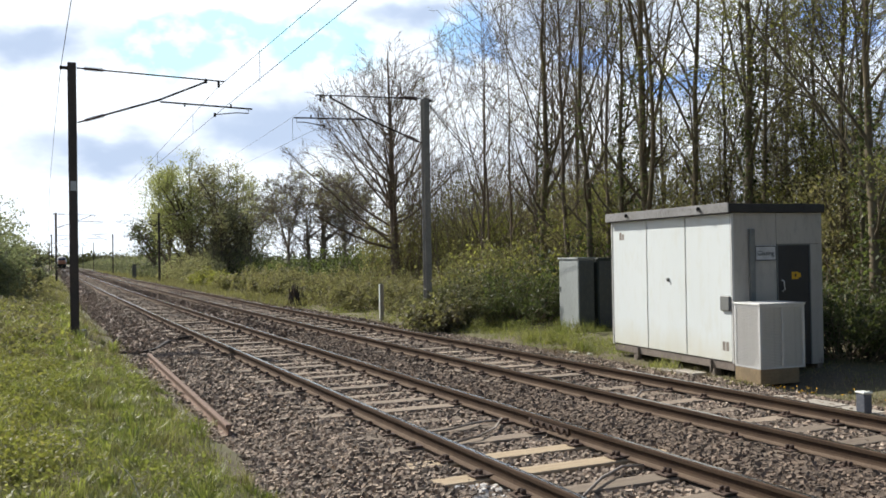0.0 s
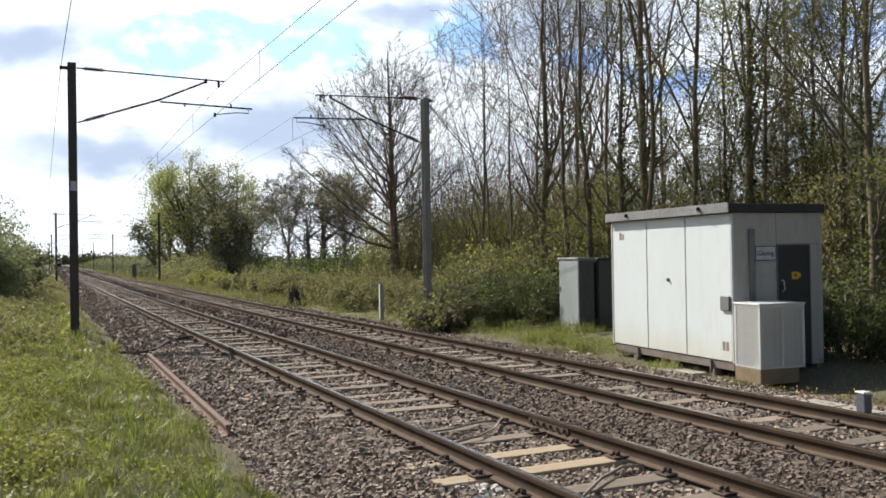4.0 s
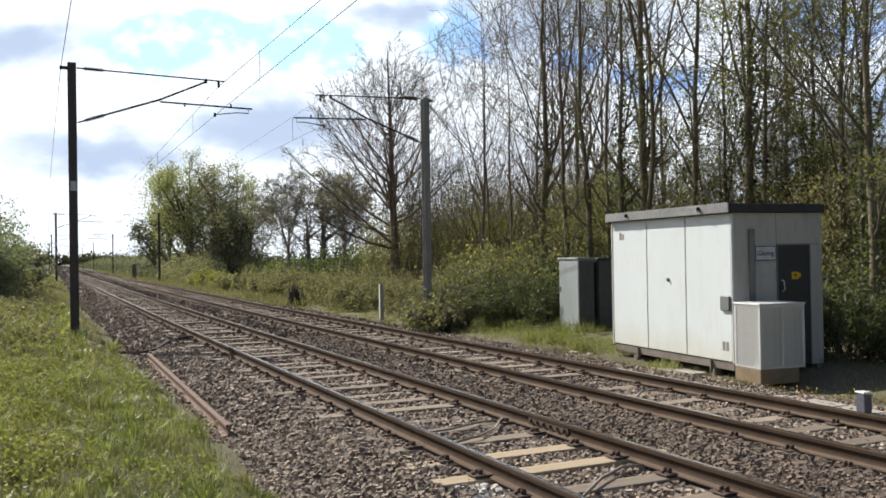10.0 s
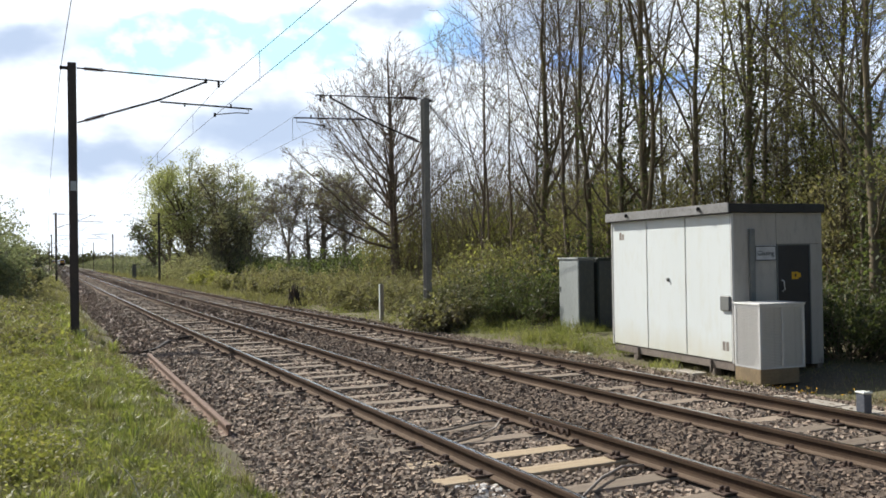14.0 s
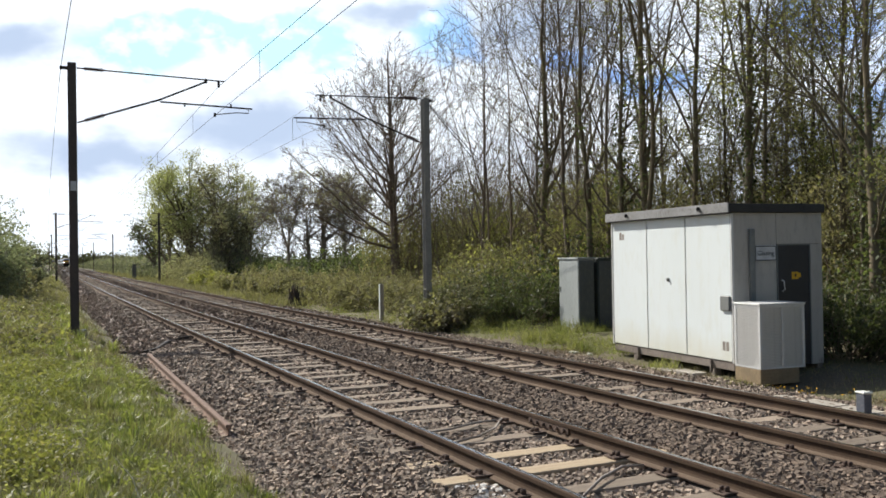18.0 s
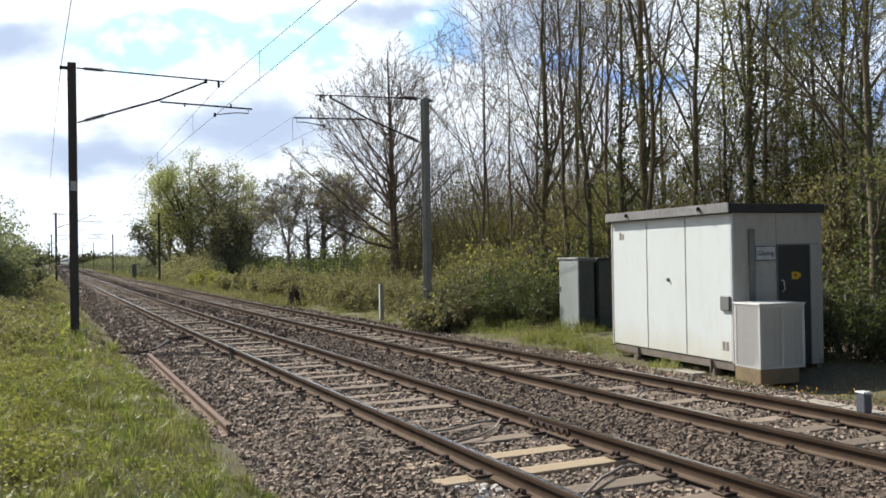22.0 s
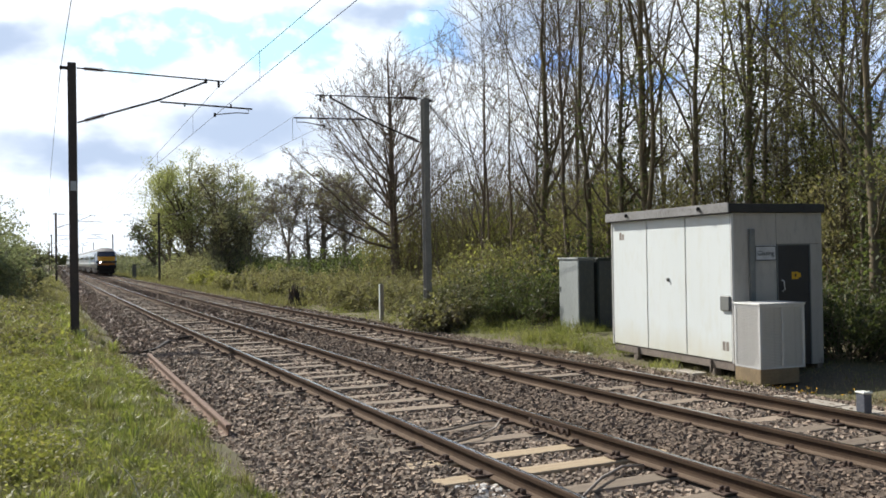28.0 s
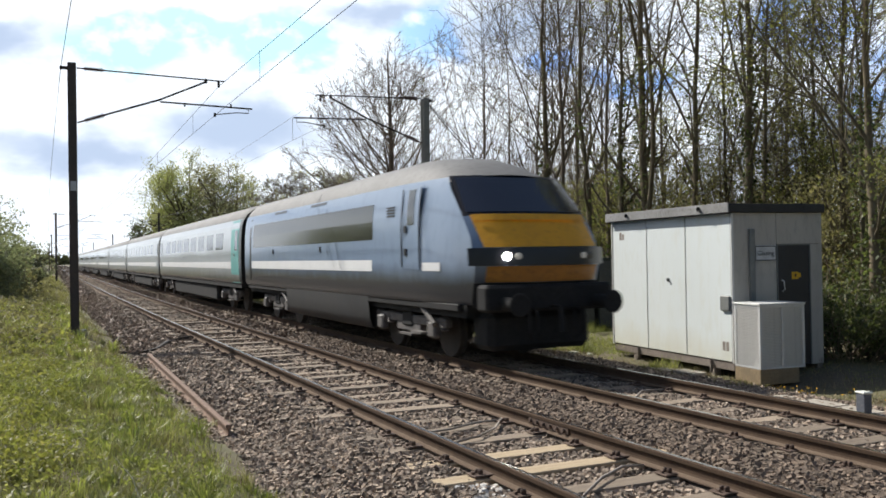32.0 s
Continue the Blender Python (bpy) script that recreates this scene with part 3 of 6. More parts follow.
# ---- the white relay building and what stands by it ----
def hut():
    t = thing("relay_building", pose(11.03, 11.81, -0.30, 0, 0, -5.65), "white panelled lineside equipment building with a dark flat roof", "equipment building")
    L, W = 4.04, 1.95
    part("core", boxed(0.03, W - 0.03, 0.03, L - 0.03, 0.20, 2.84), M_DARK, t)
    cuts = (0.0, 1.36, 2.68, L)
    for a, b in zip(cuts, cuts[1:]):
        part("panel", boxed(0.0, 0.028, a + 0.012, b - 0.012, 0.22, 2.80, bevel=0.004), M_HUT, t, "off-white weathered wall panel")
    for yy in (0.0, L):
        part("corner_trim", boxed(-0.012, 0.03, yy - 0.015, yy + 0.015, 0.20, 2.81), M_AC, t)
    for yy in cuts[1:3]:
        part("joint_strip", boxed(0.018, 0.032, yy - 0.0115, yy + 0.0115, 0.22, 2.80), M_DARK, t)
    for yy in cuts[1:3]:
        part("joint_edge", boxed(-0.004, 0.02, yy + 0.013, yy + 0.03, 0.22, 2.80), M_AC, t)
    for yy in (0.019, L - 0.031):
        part("corner_seal", boxed(-0.005, 0.006, yy, yy + 0.012, 0.22, 2.80), M_DARK, t, "dark seal strip")
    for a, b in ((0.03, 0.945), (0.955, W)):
        part("end_panel", boxed(a, b, 0.0, 0.028, 2.26 if a > 0.5 else 0.10, 2.812, bevel=0.003), M_HUT_END, t, "end wall panel, its shade put into a darker grey")
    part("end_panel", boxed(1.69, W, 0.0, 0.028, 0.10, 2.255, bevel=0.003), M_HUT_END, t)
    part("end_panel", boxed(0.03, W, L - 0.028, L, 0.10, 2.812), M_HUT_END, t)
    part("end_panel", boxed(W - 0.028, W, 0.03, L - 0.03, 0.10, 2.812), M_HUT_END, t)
    d = part("door", boxed(0.975, 1.67, 0.012, 0.055, 0.10, 2.235, bevel=0.004), M_DOOR, t, "dark door with a yellow warning sign")
    part("handle", tube(bmesh.new(), [(1.05, 0.0, 1.62), (1.07, -0.035, 1.60), (1.09, -0.035, 1.45), (1.06, 0.0, 1.42)], 0.012, 6), M_AC, d, "bright metal handle")
    part("warning_sign", boxed(1.28, 1.42, 0.004, 0.011, 1.63, 1.76), M_YELLOW, d, "yellow warning sign")
    part("warning_sign", boxed(1.33, 1.47, 0.0, 0.0035, 1.66, 1.74), M_YELLOW, d, "yellow warning sign")
    part("sign_mark", boxed(1.335, 1.375, -0.003, -0.0005, 1.675, 1.725), M_BLACK, d)
    part("door_frame", boxed(0.955, 0.974, -0.006, 0.04, 0.10, 2.255), M_GREYDK, t)
    part("door_frame", boxed(1.671, 1.69, -0.006, 0.04, 0.10, 2.255), M_GREYDK, t)
    part("door_frame", boxed(0.974, 1.671, -0.006, 0.04, 2.236, 2.256), M_GREYDK, t)
    part("conduit_cover", boxed(0.345, 0.455, -0.06, -0.002, 0.30, 2.53, bevel=0.01), M_GREYDK, t, "grey vertical cable cover")
    s = part("name_board", boxed(0.47, 0.93, -0.022, -0.003, 1.96, 2.24, bevel=0.004), M_SIGN, t, "white name board with black letters and border")
    for a in ((0.48, 0.92, 2.215, 2.23), (0.48, 0.92, 1.97, 1.985), (0.48, 0.492, 1.985, 2.215), (0.908, 0.92, 1.985, 2.215)):
        part("border", boxed(a[0], a[1], -0.0255, -0.0225, a[2], a[3]), M_BLACK, s)
    cu = bpy.data.curves.new("lettering", "FONT")
    cu.body, cu.size, cu.extrude, cu.align_x = "Gissing", 0.125, 0.001, "CENTER"
    cu.materials.append(M_BLACK)
    ob = new("lettering", cu)
    ob.parent, ob.matrix_basis = s, pose(0.70, -0.0245, 2.06, 90, 0, 0)
    part("plinth_beam", boxed(0.02, 0.14, 0.0, L, 0.06, 0.215, bevel=0.01), M_PLINTH, t, "brown rusty base beam")
    part("plinth_beam", boxed(W - 0.14, W - 0.02, 0.0, L, 0.0, 0.215, bevel=0.01), M_PLINTH, t)
    for yy in (0.62, 1.9, 3.25):
        part("foot", boxed(0.04, 0.16, yy - 0.06, yy + 0.06, -0.12, 0.19, bevel=0.01), M_PLINTH, t)
    for yy in (0.62, 3.05):
        part("lug", boxed(-0.035, 0.02, yy - 0.02, yy + 0.02, -0.02, 0.20, bevel=0.008), M_PLINTH, t)
    part("roof_deck", boxed(-0.10, W + 0.02, -0.07, L + 0.06, 2.815, 2.97, bevel=0.012), M_FELT, t, "dark felt flat roof")
    part("fascia", boxed(-0.125, -0.101, -0.08, L + 0.07, 2.815, 2.985, bevel=0.004), M_ROOF_EDGE, t, "grey roof edge board")
    for yy in (0.72, 3.2):
        lug = part("lifting_eye", boxed(-0.165, -0.126, yy - 0.035, yy + 0.035, 2.87, 2.895, bevel=0.006), M_GREYDK, t)
        part("ring", lathe(bmesh.new(), [(-0.012, 0.02), (-0.012, 0.038), (0.012, 0.038), (0.012, 0.02)], (-0.16, yy, 2.91), (0, 1, 0), 10), M_DARK, lug)
    part("gutter_lip", boxed(-0.11, -0.02, -0.05, L + 0.04, 2.802, 2.813), M_DARK, t)
    part("handle", lathe(bmesh.new(), [(0, 0.035), (0.012, 0.035), (0.014, 0.018), (0.05, 0.022)], (0.0, 1.93, 1.62), (-1, 0, 0), 10), M_GREYDK, t, "round metal handle")
    part("latch", boxed(-0.045, -0.002, 1.90, 1.93, 1.58, 1.62, bevel=0.005), M_GREYDK, t)
    part("cable_hatch", boxed(-0.05, -0.002, 0.03, 0.30, 1.10, 1.37, bevel=0.02), M_GREYDK, t, "small grey cover plate")
    for i in range(2):
        part("notice", boxed(-0.004, -0.001, 0.12 + 0.10 * i, 0.19 + 0.10 * i, 0.40, 0.56), M_CABLE, t, "small faded notice")
        part("notice", boxed(-0.004, -0.001, 3.55 + 0.10 * i, 3.63 + 0.10 * i, 2.42, 2.54 + 0.04 * i), M_CABLE, t)
    return t


def louvre_box():
    t = thing("louvred_cooling_box", pose(10.80, 10.95, -0.36, 0, 0, -5.65), "white perforated metal cooling box on a sandy block base", "cooling unit")
    w, d = 0.905, 0.66
    part("base", boxed(0.0, w - 0.12, 0.0, d, 0.0, 0.255, bevel=0.012), M_ACBASE, t, "sandy masonry base")
    part("body", boxed(0.025, w - 0.025, 0.025, d - 0.025, 0.262, 1.30), M_LOUVRE, t)
    part("lid", boxed(-0.015, w + 0.015, -0.015, d + 0.015, 1.30, 1.335, bevel=0.006), M_AC, t, "white lid")
    for x in (0.0, w - 0.05):
        for y in (0.0, d - 0.05):
            part("post", boxed(x, x + 0.05, y, y + 0.05, 0.258, 1.30, bevel=0.004), M_AC, t)
    part("post", boxed(w / 2 - 0.02, w / 2 + 0.02, 0.0, 0.03, 0.30, 1.26), M_AC, t)
    for z in (0.258, 1.262):
        part("rail", boxed(0.05, w - 0.05, 0.0, 0.03, z, z + 0.036), M_AC, t)
        part("rail", boxed(0.0, 0.03, 0.05, d - 0.05, z, z + 0.036), M_AC, t)
    mesh_x = fast_mesh("slat", *slab(0.052, w / 2 - 0.022, 0.006, 0.022, 0, 0.012))
    mesh_y = fast_mesh("slat", *slab(0.006, 0.022, 0.052, d - 0.052, 0, 0.012))
    for m in (mesh_x, mesh_y):
        m.materials.append(M_LOUVRE)
    for i in range(38):
        z = 0.306 + i * 0.025
        lay("slat", mesh_x, None, t, m=pose(0, 0, z, 12))
        lay("slat", mesh_x, None, t, m=pose(w / 2 - 0.03, 0, z, 12))
        lay("slat", mesh_y, None, t, m=pose(0, 0, z, 0, -12))
    return t


def slab(x0, x1, y0, y1, z0, z1):
    V = [(x, y, z) for z in (z0, z1) for y in (y0, y1) for x in (x0, x1)]
    return V, [(0, 2, 3, 1), (4, 5, 7, 6), (0, 1, 5, 4), (2, 6, 7, 3), (0, 4, 6, 2), (1, 3, 7, 5)]


# Dark grey that stands for the shade on the cabinets' end faces.
M_CABINET_SHADE = surface("cabinet_end_shade", (0.105, 0.115, 0.112), (0.085, 0.092, 0.09), (0.13, 0.138, 0.13), scale=1.5, fine=20, rough=0.6, bump=0.08, stretch=(1, 1, 0.4))


def cabinet(m, label, material, sx, sy, h, doors):
    t = thing("equipment_cabinet", m, label, "cabinet", "lineside cabinets")
    part("body", boxed(0.02, sx, 0, sy, 0.0, h, bevel=0.008), material, t)
    for i in range(doors):
        a, b = sy * i / doors + 0.012, sy * (i + 1) / doors - 0.012
        part("door", boxed(0.0, 0.019, a, b, 0.12, h - 0.04, bevel=0.004), material, t)
    part("cap", boxed(-0.03, sx + 0.03, -0.03, sy + 0.03, h + 0.002, h + 0.05, bevel=0.008), material, t)
    part("hasp", boxed(-0.02, -0.001, sy / doors - 0.10, sy / doors - 0.07, h * 0.52, h * 0.6), M_GREYDK, t)
    # added sheet: the end face's shade as a darker colour
    part("end_panel", boxed(0.03, sx - 0.01, -0.012, -0.001, 0.03, h - 0.03, bevel=0.003), M_CABINET_SHADE, t, "dark sheet added for the shade on the end face")
    part("plinth", boxed(-0.03, sx + 0.03, -0.03, sy + 0.03, -0.14, -0.02), M_CONC, t)
    return t


hut()
louvre_box()
cabinet(pose(13.88, 20.85, -0.26, 0, 0, -5), "grey-green metal lineside cabinet in the grass", M_CABINET, 0.50, 1.15, 1.95, 1)
cabinet(pose(14.48, 20.75, -0.26, 0, 0, -5), "dark green metal cabinet in the shade", M_CABINET_DK, 0.55, 1.1, 1.93, 1)

cabinet(pose(12.05, 121.5, -0.35, 0, 0, -5), "dark metal lineside cabinet far along the line", M_CABINET_DK, 0.5, 0.9, 1.75, 1)


M_BOXBLUE = surface("box_slate_blue", (0.10, 0.11, 0.135), (0.075, 0.082, 0.10), (0.14, 0.145, 0.165), scale=4, fine=30, rough=0.6, bump=0.1)


def small_things():
    t = thing("marker_post", pose(11.16, 29.1, -0.36), "white concrete marker post beside the track", "post")
    part("shaft", boxed(-0.07, 0.07, -0.06, 0.06, -0.2, 1.27, bevel=0.012), M_CONC, t)
    part("face", boxed(-0.075, -0.0705, -0.055, 0.055, 0.05, 1.25), M_HUT, t, "white face on one side")
    t = thing("junction_box", pose(9.98, 8.30, -0.40, 0, 0, -8), "small slate blue junction box with a white lid", "junction box")
    part("body", boxed(-0.062, 0.062, -0.075, 0.075, 0.0, 0.33, bevel=0.006), M_BOXBLUE, t)
    part("lid", boxed(-0.072, 0.072, -0.085, 0.085, 0.331, 0.36, bevel=0.008), M_HUT, t, "white lid")
    t = thing("bond_box", pose(1.16, 23.85, 0.0, 0, 0, 8), "small weathered bonding box at the foot of the mast", "junction box")
    part("body", boxed(-0.09, 0.09, -0.12, 0.12, -0.12, 0.13, bevel=0.012), M_CONC, t)
    part("lid", boxed(-0.10, 0.10, -0.13, 0.13, 0.131, 0.155, bevel=0.006), M_GREYDK, t)
    t = thing("stump", pose(11.2, 40.6, -0.35), "weathered dark tree stump among the brambles", "stump")
    bm = bmesh.new()
    rs = random.Random(17)
    for i in range(11):
        a, q = i * 2.4, 0.05 + 0.16 * rs.random()
        x, y, h = math.cos(a) * q, math.sin(a) * q, 0.45 + 0.6 * rs.random()
        tube(bm, [(x * 1.5, y * 1.5, -0.12), (x * 1.1, y * 1.1, 0.1), (x, y, h * 0.6), (x * 1.15 + 0.03 * rs.random(), y * 1.1, h)], 0.12, 6, 0.018)
    part("wood", bm, M_STUMP, t, "splintered dark wood")
    t = thing("spare_rail", pose(0, 0, 0), "long rusty spare rail lying beside the ballast", "rail")
    P, Q = Vector((2.35, 20.4, -0.19)), Vector((2.19, 11.0, -0.19))
    k = len(HEAD) - 1
    ring = []
    bm = bmesh.new()
    for c in (P, Q):
        ring.append([bm.verts.new(c + Vector((a, 0, z))) for a, z in HEAD[:k]])
    for j in range(k):
        bm.faces.new((ring[0][j], ring[0][(j + 1) % k], ring[1][(j + 1) % k], ring[1][j]))
    bm.faces.new(ring[0]), bm.faces.new(ring[1][::-1])
    bmesh.ops.recalc_face_normals(bm, faces=bm.faces)
    part("bar", bm, M_RUST, t)
    # cables over the stones
    pts = [(1.12, 23.75, 0.02), (1.28, 23.35, -0.05), (1.5, 22.6, -0.18), (1.85, 22.1, -0.30), (2.25, 21.85, -0.33), (2.7, 22.1, -0.27), (3.05, 22.75, -0.17), (3.4, 23.2, -0.14), (3.72, 23.4, -0.12)]
    # radius takes in the cable's own shadow as well
    c = part("bond_cable", tube(bmesh.new(), pts, 0.042, 6), M_CABLE_DK, None, smooth=True)
    tagged(c, "thick dark bond cable from the mast to the rail", "cable", "cables")
    for pts in ([(3.9, 9.15, -0.15), (4.3, 9.12, -0.13), (4.75, 9.35, -0.135), (5.15, 9.45, -0.15)],
                [(3.9, 8.45, -0.15), (4.4, 8.6, -0.13), (4.8, 8.95, -0.13), (5.05, 9.30, -0.13), (5.18, 9.5, -0.15)],
                [(3.95, 6.0, -0.15), (4.5, 6.45, -0.12), (4.9, 6.7, -0.12), (5.18, 6.75, -0.15)],
                [(7.1, 9.75, -0.15), (7.5, 9.9, -0.13), (7.9, 10.3, -0.13), (8.3, 10.35, -0.15)]):
        c = part("signal_cable", tube(bmesh.new(), pts, 0.014, 6), M_CABLE, None, smooth=True)
        tagged(c, "thin pale cable laid across the ballast", "cable", "cables")

    for x, y, z, r, a in ((10.9, 16.6, -0.36, 0.13, 20), (11.05, 16.2, -0.37, 0.06, 70)):
        b = lathe(bmesh.new(), [(0, r), (0.03, r * 1.1), (0.05, r * 0.6)], (0, 0, 0), (0.1, 0, 1), 7)
        c = part("pale_rubble", b, M_HUT, None, m=pose(x, y, z, 0, 0, a))
        tagged(c, "small lump of white rubble on the verge", "rubble", "rubble")


small_things()


# ---- plants ----
def tubes_np(lines):
    """Joined tapered tubes: a list of (points, radii, sides)."""
    VV, FF, n0 = [], [], 0
    for P, R, s in lines:
        n = len(P)
        D = np.empty_like(P)
        D[1:-1], D[0], D[-1] = P[2:] - P[:-2], P[1] - P[0], P[-1] - P[-2]
        D /= np.linalg.norm(D, axis=1, keepdims=True) + 1e-9
        ref = np.array([1.0, 0.13, 0.07]) if abs(D[0, 0]) < 0.8 else np.array([0.1, 1.0, 0.05])
        A = np.cross(D, ref)
        A /= np.linalg.norm(A, axis=1, keepdims=True)
        B = np.cross(D, A)
        ang = np.arange(s) * (2 * math.pi / s)
        ring = P[:, None, :] + R[:, None, None] * (A[:, None, :] * np.cos(ang)[None, :, None] + B[:, None, :] * np.sin(ang)[None, :, None])
        VV.append(ring.reshape(-1, 3))
        i, j = np.meshgrid(np.arange(n - 1), np.arange(s), indexing="ij")
        a, b = (i * s + j).ravel(), (i * s + (j + 1) % s).ravel()
        FF.append(np.stack([a, b, b + s, a + s], -1) + n0)
        n0 += n * s
    return np.concatenate(VV), np.concatenate(FF)


def leaves_np(rng, P, size, spread=0.35, flat=0.0):
    """A bent four-cornered leaf at each point."""
    n = len(P)
    d = rng.normal(size=(n, 3))
    d[:, 2] *= 1 - flat
    d /= np.linalg.norm(d, axis=1, keepdims=True)
    e = np.cross(d, rng.normal(size=(n, 3)))
    e /= np.linalg.norm(e, axis=1, keepdims=True)
    s = size * (1 + spread * rng.normal(size=(n, 1))).clip(0.35, 2)
    nrm = np.cross(d, e)
    V = np.stack([P - d * s * 0.5, P + e * s * 0.32 + nrm * s * 0.08, P + d * s * 0.55, P - e * s * 0.32 + nrm * s * 0.08], 1).reshape(-1, 3)
    return V, np.arange(4 * n).reshape(-1, 4)


def branch(rng, p, d, length, r, n, curl, lift):
    pts, q, v = [p], p.copy(), d / np.linalg.norm(d)
    for i in range(n):
        v = v + rng.normal(size=3) * curl + np.array([0, 0, lift])
        v /= np.linalg.norm(v)
        q = q + v * length / n
        pts.append(q)
    return np.array(pts), r * (1 - 0.82 * np.linspace(0, 1, n + 1))


def turned(rng, v, angle):
    """A direction that leaves v by that angle, to a random side."""
    w = np.cross(v, rng.normal(size=3))
    w /= np.linalg.norm(w) + 1e-9
    return v * math.cos(angle) + w * math.sin(angle)


def along(P, f):
    """The point, its segment and the direction at the fraction f of a polyline."""
    k = f * (len(P) - 1)
    i = min(int(k), len(P) - 2)
    d = P[i + 1] - P[i]
    return P[i] + d * (k - i), i, d / (np.linalg.norm(d) + 1e-9)


def grow(seed, H, r0, lean=(0, 0), bow=1.3, start=0.28, fork=2, fork_at=(0.12, 0.45), fork_angle=0.42, fork_r=0.62, n1=15, n2=6, n3=4, reach=0.27, angle=0.72, lift=0.09, curl=0.09,
         fine=0.006, taper=0.5, far=0.85, wander=1.0, splay=0.0, lead=1.0):
    """A tree's wood as tubes, and the points along its twigs: trunk and forks, then boughs, side branches and twigs, each bending upward."""
    rng = np.random.default_rng(seed)
    lines, tips = [], []
    nt = 14
    t = np.linspace(0, 1, nt + 1)
    wob = np.cumsum(rng.normal(size=(nt + 1, 2)), axis=0) * 0.011 * H / 4 * wander
    trunk = np.stack([lean[0] * t ** bow + wob[:, 0] * t ** 0.5, lean[1] * t ** bow + wob[:, 1] * t ** 0.5, H * lead * t], -1)
    rad = r0 * (1 - 0.92 * t ** 0.9) * (1 + 0.4 * np.exp(-t * 30))
    lines.append((trunk, rad, 9))
    stems = [(trunk, rad, start, H)]
    for i in range(fork):
        f = fork_at[0] + (fork_at[1] - fork_at[0]) * (i + rng.random()) / fork
        p, k, v = along(trunk, f)
        L = H * (1 - f * lead) * far * (0.8 + 0.25 * rng.random()) * (1 - 0.7 * splay * max(0, 0.5 - i / fork))
        P, R = branch(rng, p, turned(rng, v, fork_angle * (0.7 + 0.6 * rng.random()) * (1 + splay * (0.5 - i / fork))), L, rad[k] * fork_r * (0.85 + 0.3 * rng.random()), 11, curl * 0.6, lift * 0.55)
        lines.append((P, R, 7))
        stems.append((P, R, 0.14, L))
    for TP, TR, s0, SL in stems:
        m = max(4, int(n1 * (SL / H) ** 0.7))
        for i in range(m):
            f = s0 + (0.98 - s0) * (i + rng.random()) / m
            p, k, v = along(TP, f)
            r = TR[k] * (0.30 + 0.30 * rng.random())
            L = H * reach * (1.1 - 0.75 * f) * (0.55 + 0.75 * rng.random())
            P, R = branch(rng, p, turned(rng, v, angle * (0.75 + 0.5 * rng.random())), L, max(r, fine * 2), 7, curl, lift)
            lines.append((P, np.maximum(R, fine), 5))
            tips.append(P[4:])
            for j in range(n2):
                g = 0.16 + 0.8 * (j + rng.random()) / n2
                p2, k2, v2 = along(P, g)
                L2 = L * (0.66 - 0.38 * g) * (0.6 + 0.7 * rng.random())
                P2, R2 = branch(rng, p2, turned(rng, v2, 0.62 + 0.3 * rng.random()), L2, max(R[k2] * taper, fine * 1.3), 4, curl * 1.3, lift)
                lines.append((P2, np.maximum(R2, fine), 3))
                tips.append(P2[2:])
                for q in range(n3):
                    p3, k3, v3 = along(P2, 0.25 + 0.7 * rng.random())
                    P3, R3 = branch(rng, p3, turned(rng, v3, 0.55 + 0.35 * rng.random()), L2 * (0.3 + 0.5 * rng.random()), max(R2[k3] * 0.5, fine), 2, curl * 1.5, lift)
                    lines.append((P3, np.maximum(R3, fine * 0.75), 3))
                    tips.append(P3[1:])
    return lines, np.concatenate(tips)


def tree(x, y, seed, H, r0, label, bark, leaf=None, leaf_n=0, leaf_size=0.1, clumps=90, clump_size=0.3, group="trees by the line", ivy=0, ivy_top=0.5, low=0.0, name="tree", category="tree", **kw):
    """A tree whose leaves sit in clumps round the twigs, with ivy up its trunk where ivy is given. low: how far up the clumps begin."""
    gz = float(ground_z(np.array(float(x)), np.array(float(y))))
    t = thing(name, pose(x, y, gz - 0.05), label, category, group)
    lines, tips = grow(seed, H, r0, **kw)
    V, F = tubes_np(lines)
    lay("trunk", fast_mesh("trunk", V, F, True), bark, t)
    rng = np.random.default_rng(seed + 500)
    if leaf_n:
        good = tips[tips[:, 2] > low * H]
        c = good[rng.integers(0, len(good), clumps)]
        size = rng.random(clumps) ** 1.5 + 0.25
        k = rng.choice(clumps, leaf_n, p=size / size.sum())
        P = c[k] + rng.normal(size=(leaf_n, 3)) * (clump_size * (0.45 + 0.55 * size[k]))[:, None] * np.array([1, 1, 0.75])
        loose = rng.random(leaf_n) < 0.22
        P[loose] = good[rng.integers(0, len(good), loose.sum())] + rng.normal(size=(loose.sum(), 3)) * 0.1
        V, F = leaves_np(rng, P, leaf_size)
        lay("crown", fast_mesh("crown", V, F), leaf, t, "young spring leaves in clumps")
    if ivy:
        tp, tr_, _ = lines[0]
        f = rng.random(ivy) ** 1.2 * ivy_top * (len(tp) - 1)
        i0 = f.astype(int)
        P = tp[i0] + (tp[i0 + 1] - tp[i0]) * (f - i0)[:, None]
        a = rng.random(ivy) * 6.283
        bulge = 0.09 + 0.10 * np.sin(f * 2.3 + seed) ** 2
        rr = tr_[i0] + 0.01 + np.abs(rng.normal(size=ivy)) * bulge * (1 + H / 60)
        P = P + np.stack([np.cos(a) * rr, np.sin(a) * rr, rng.normal(size=ivy) * 0.08], -1)
        V, F = leaves_np(rng, P, 0.09)
        lay("ivy", fast_mesh("ivy", V, F), M_LEAF_DARK, t, "dark ivy up the trunk")
    return t


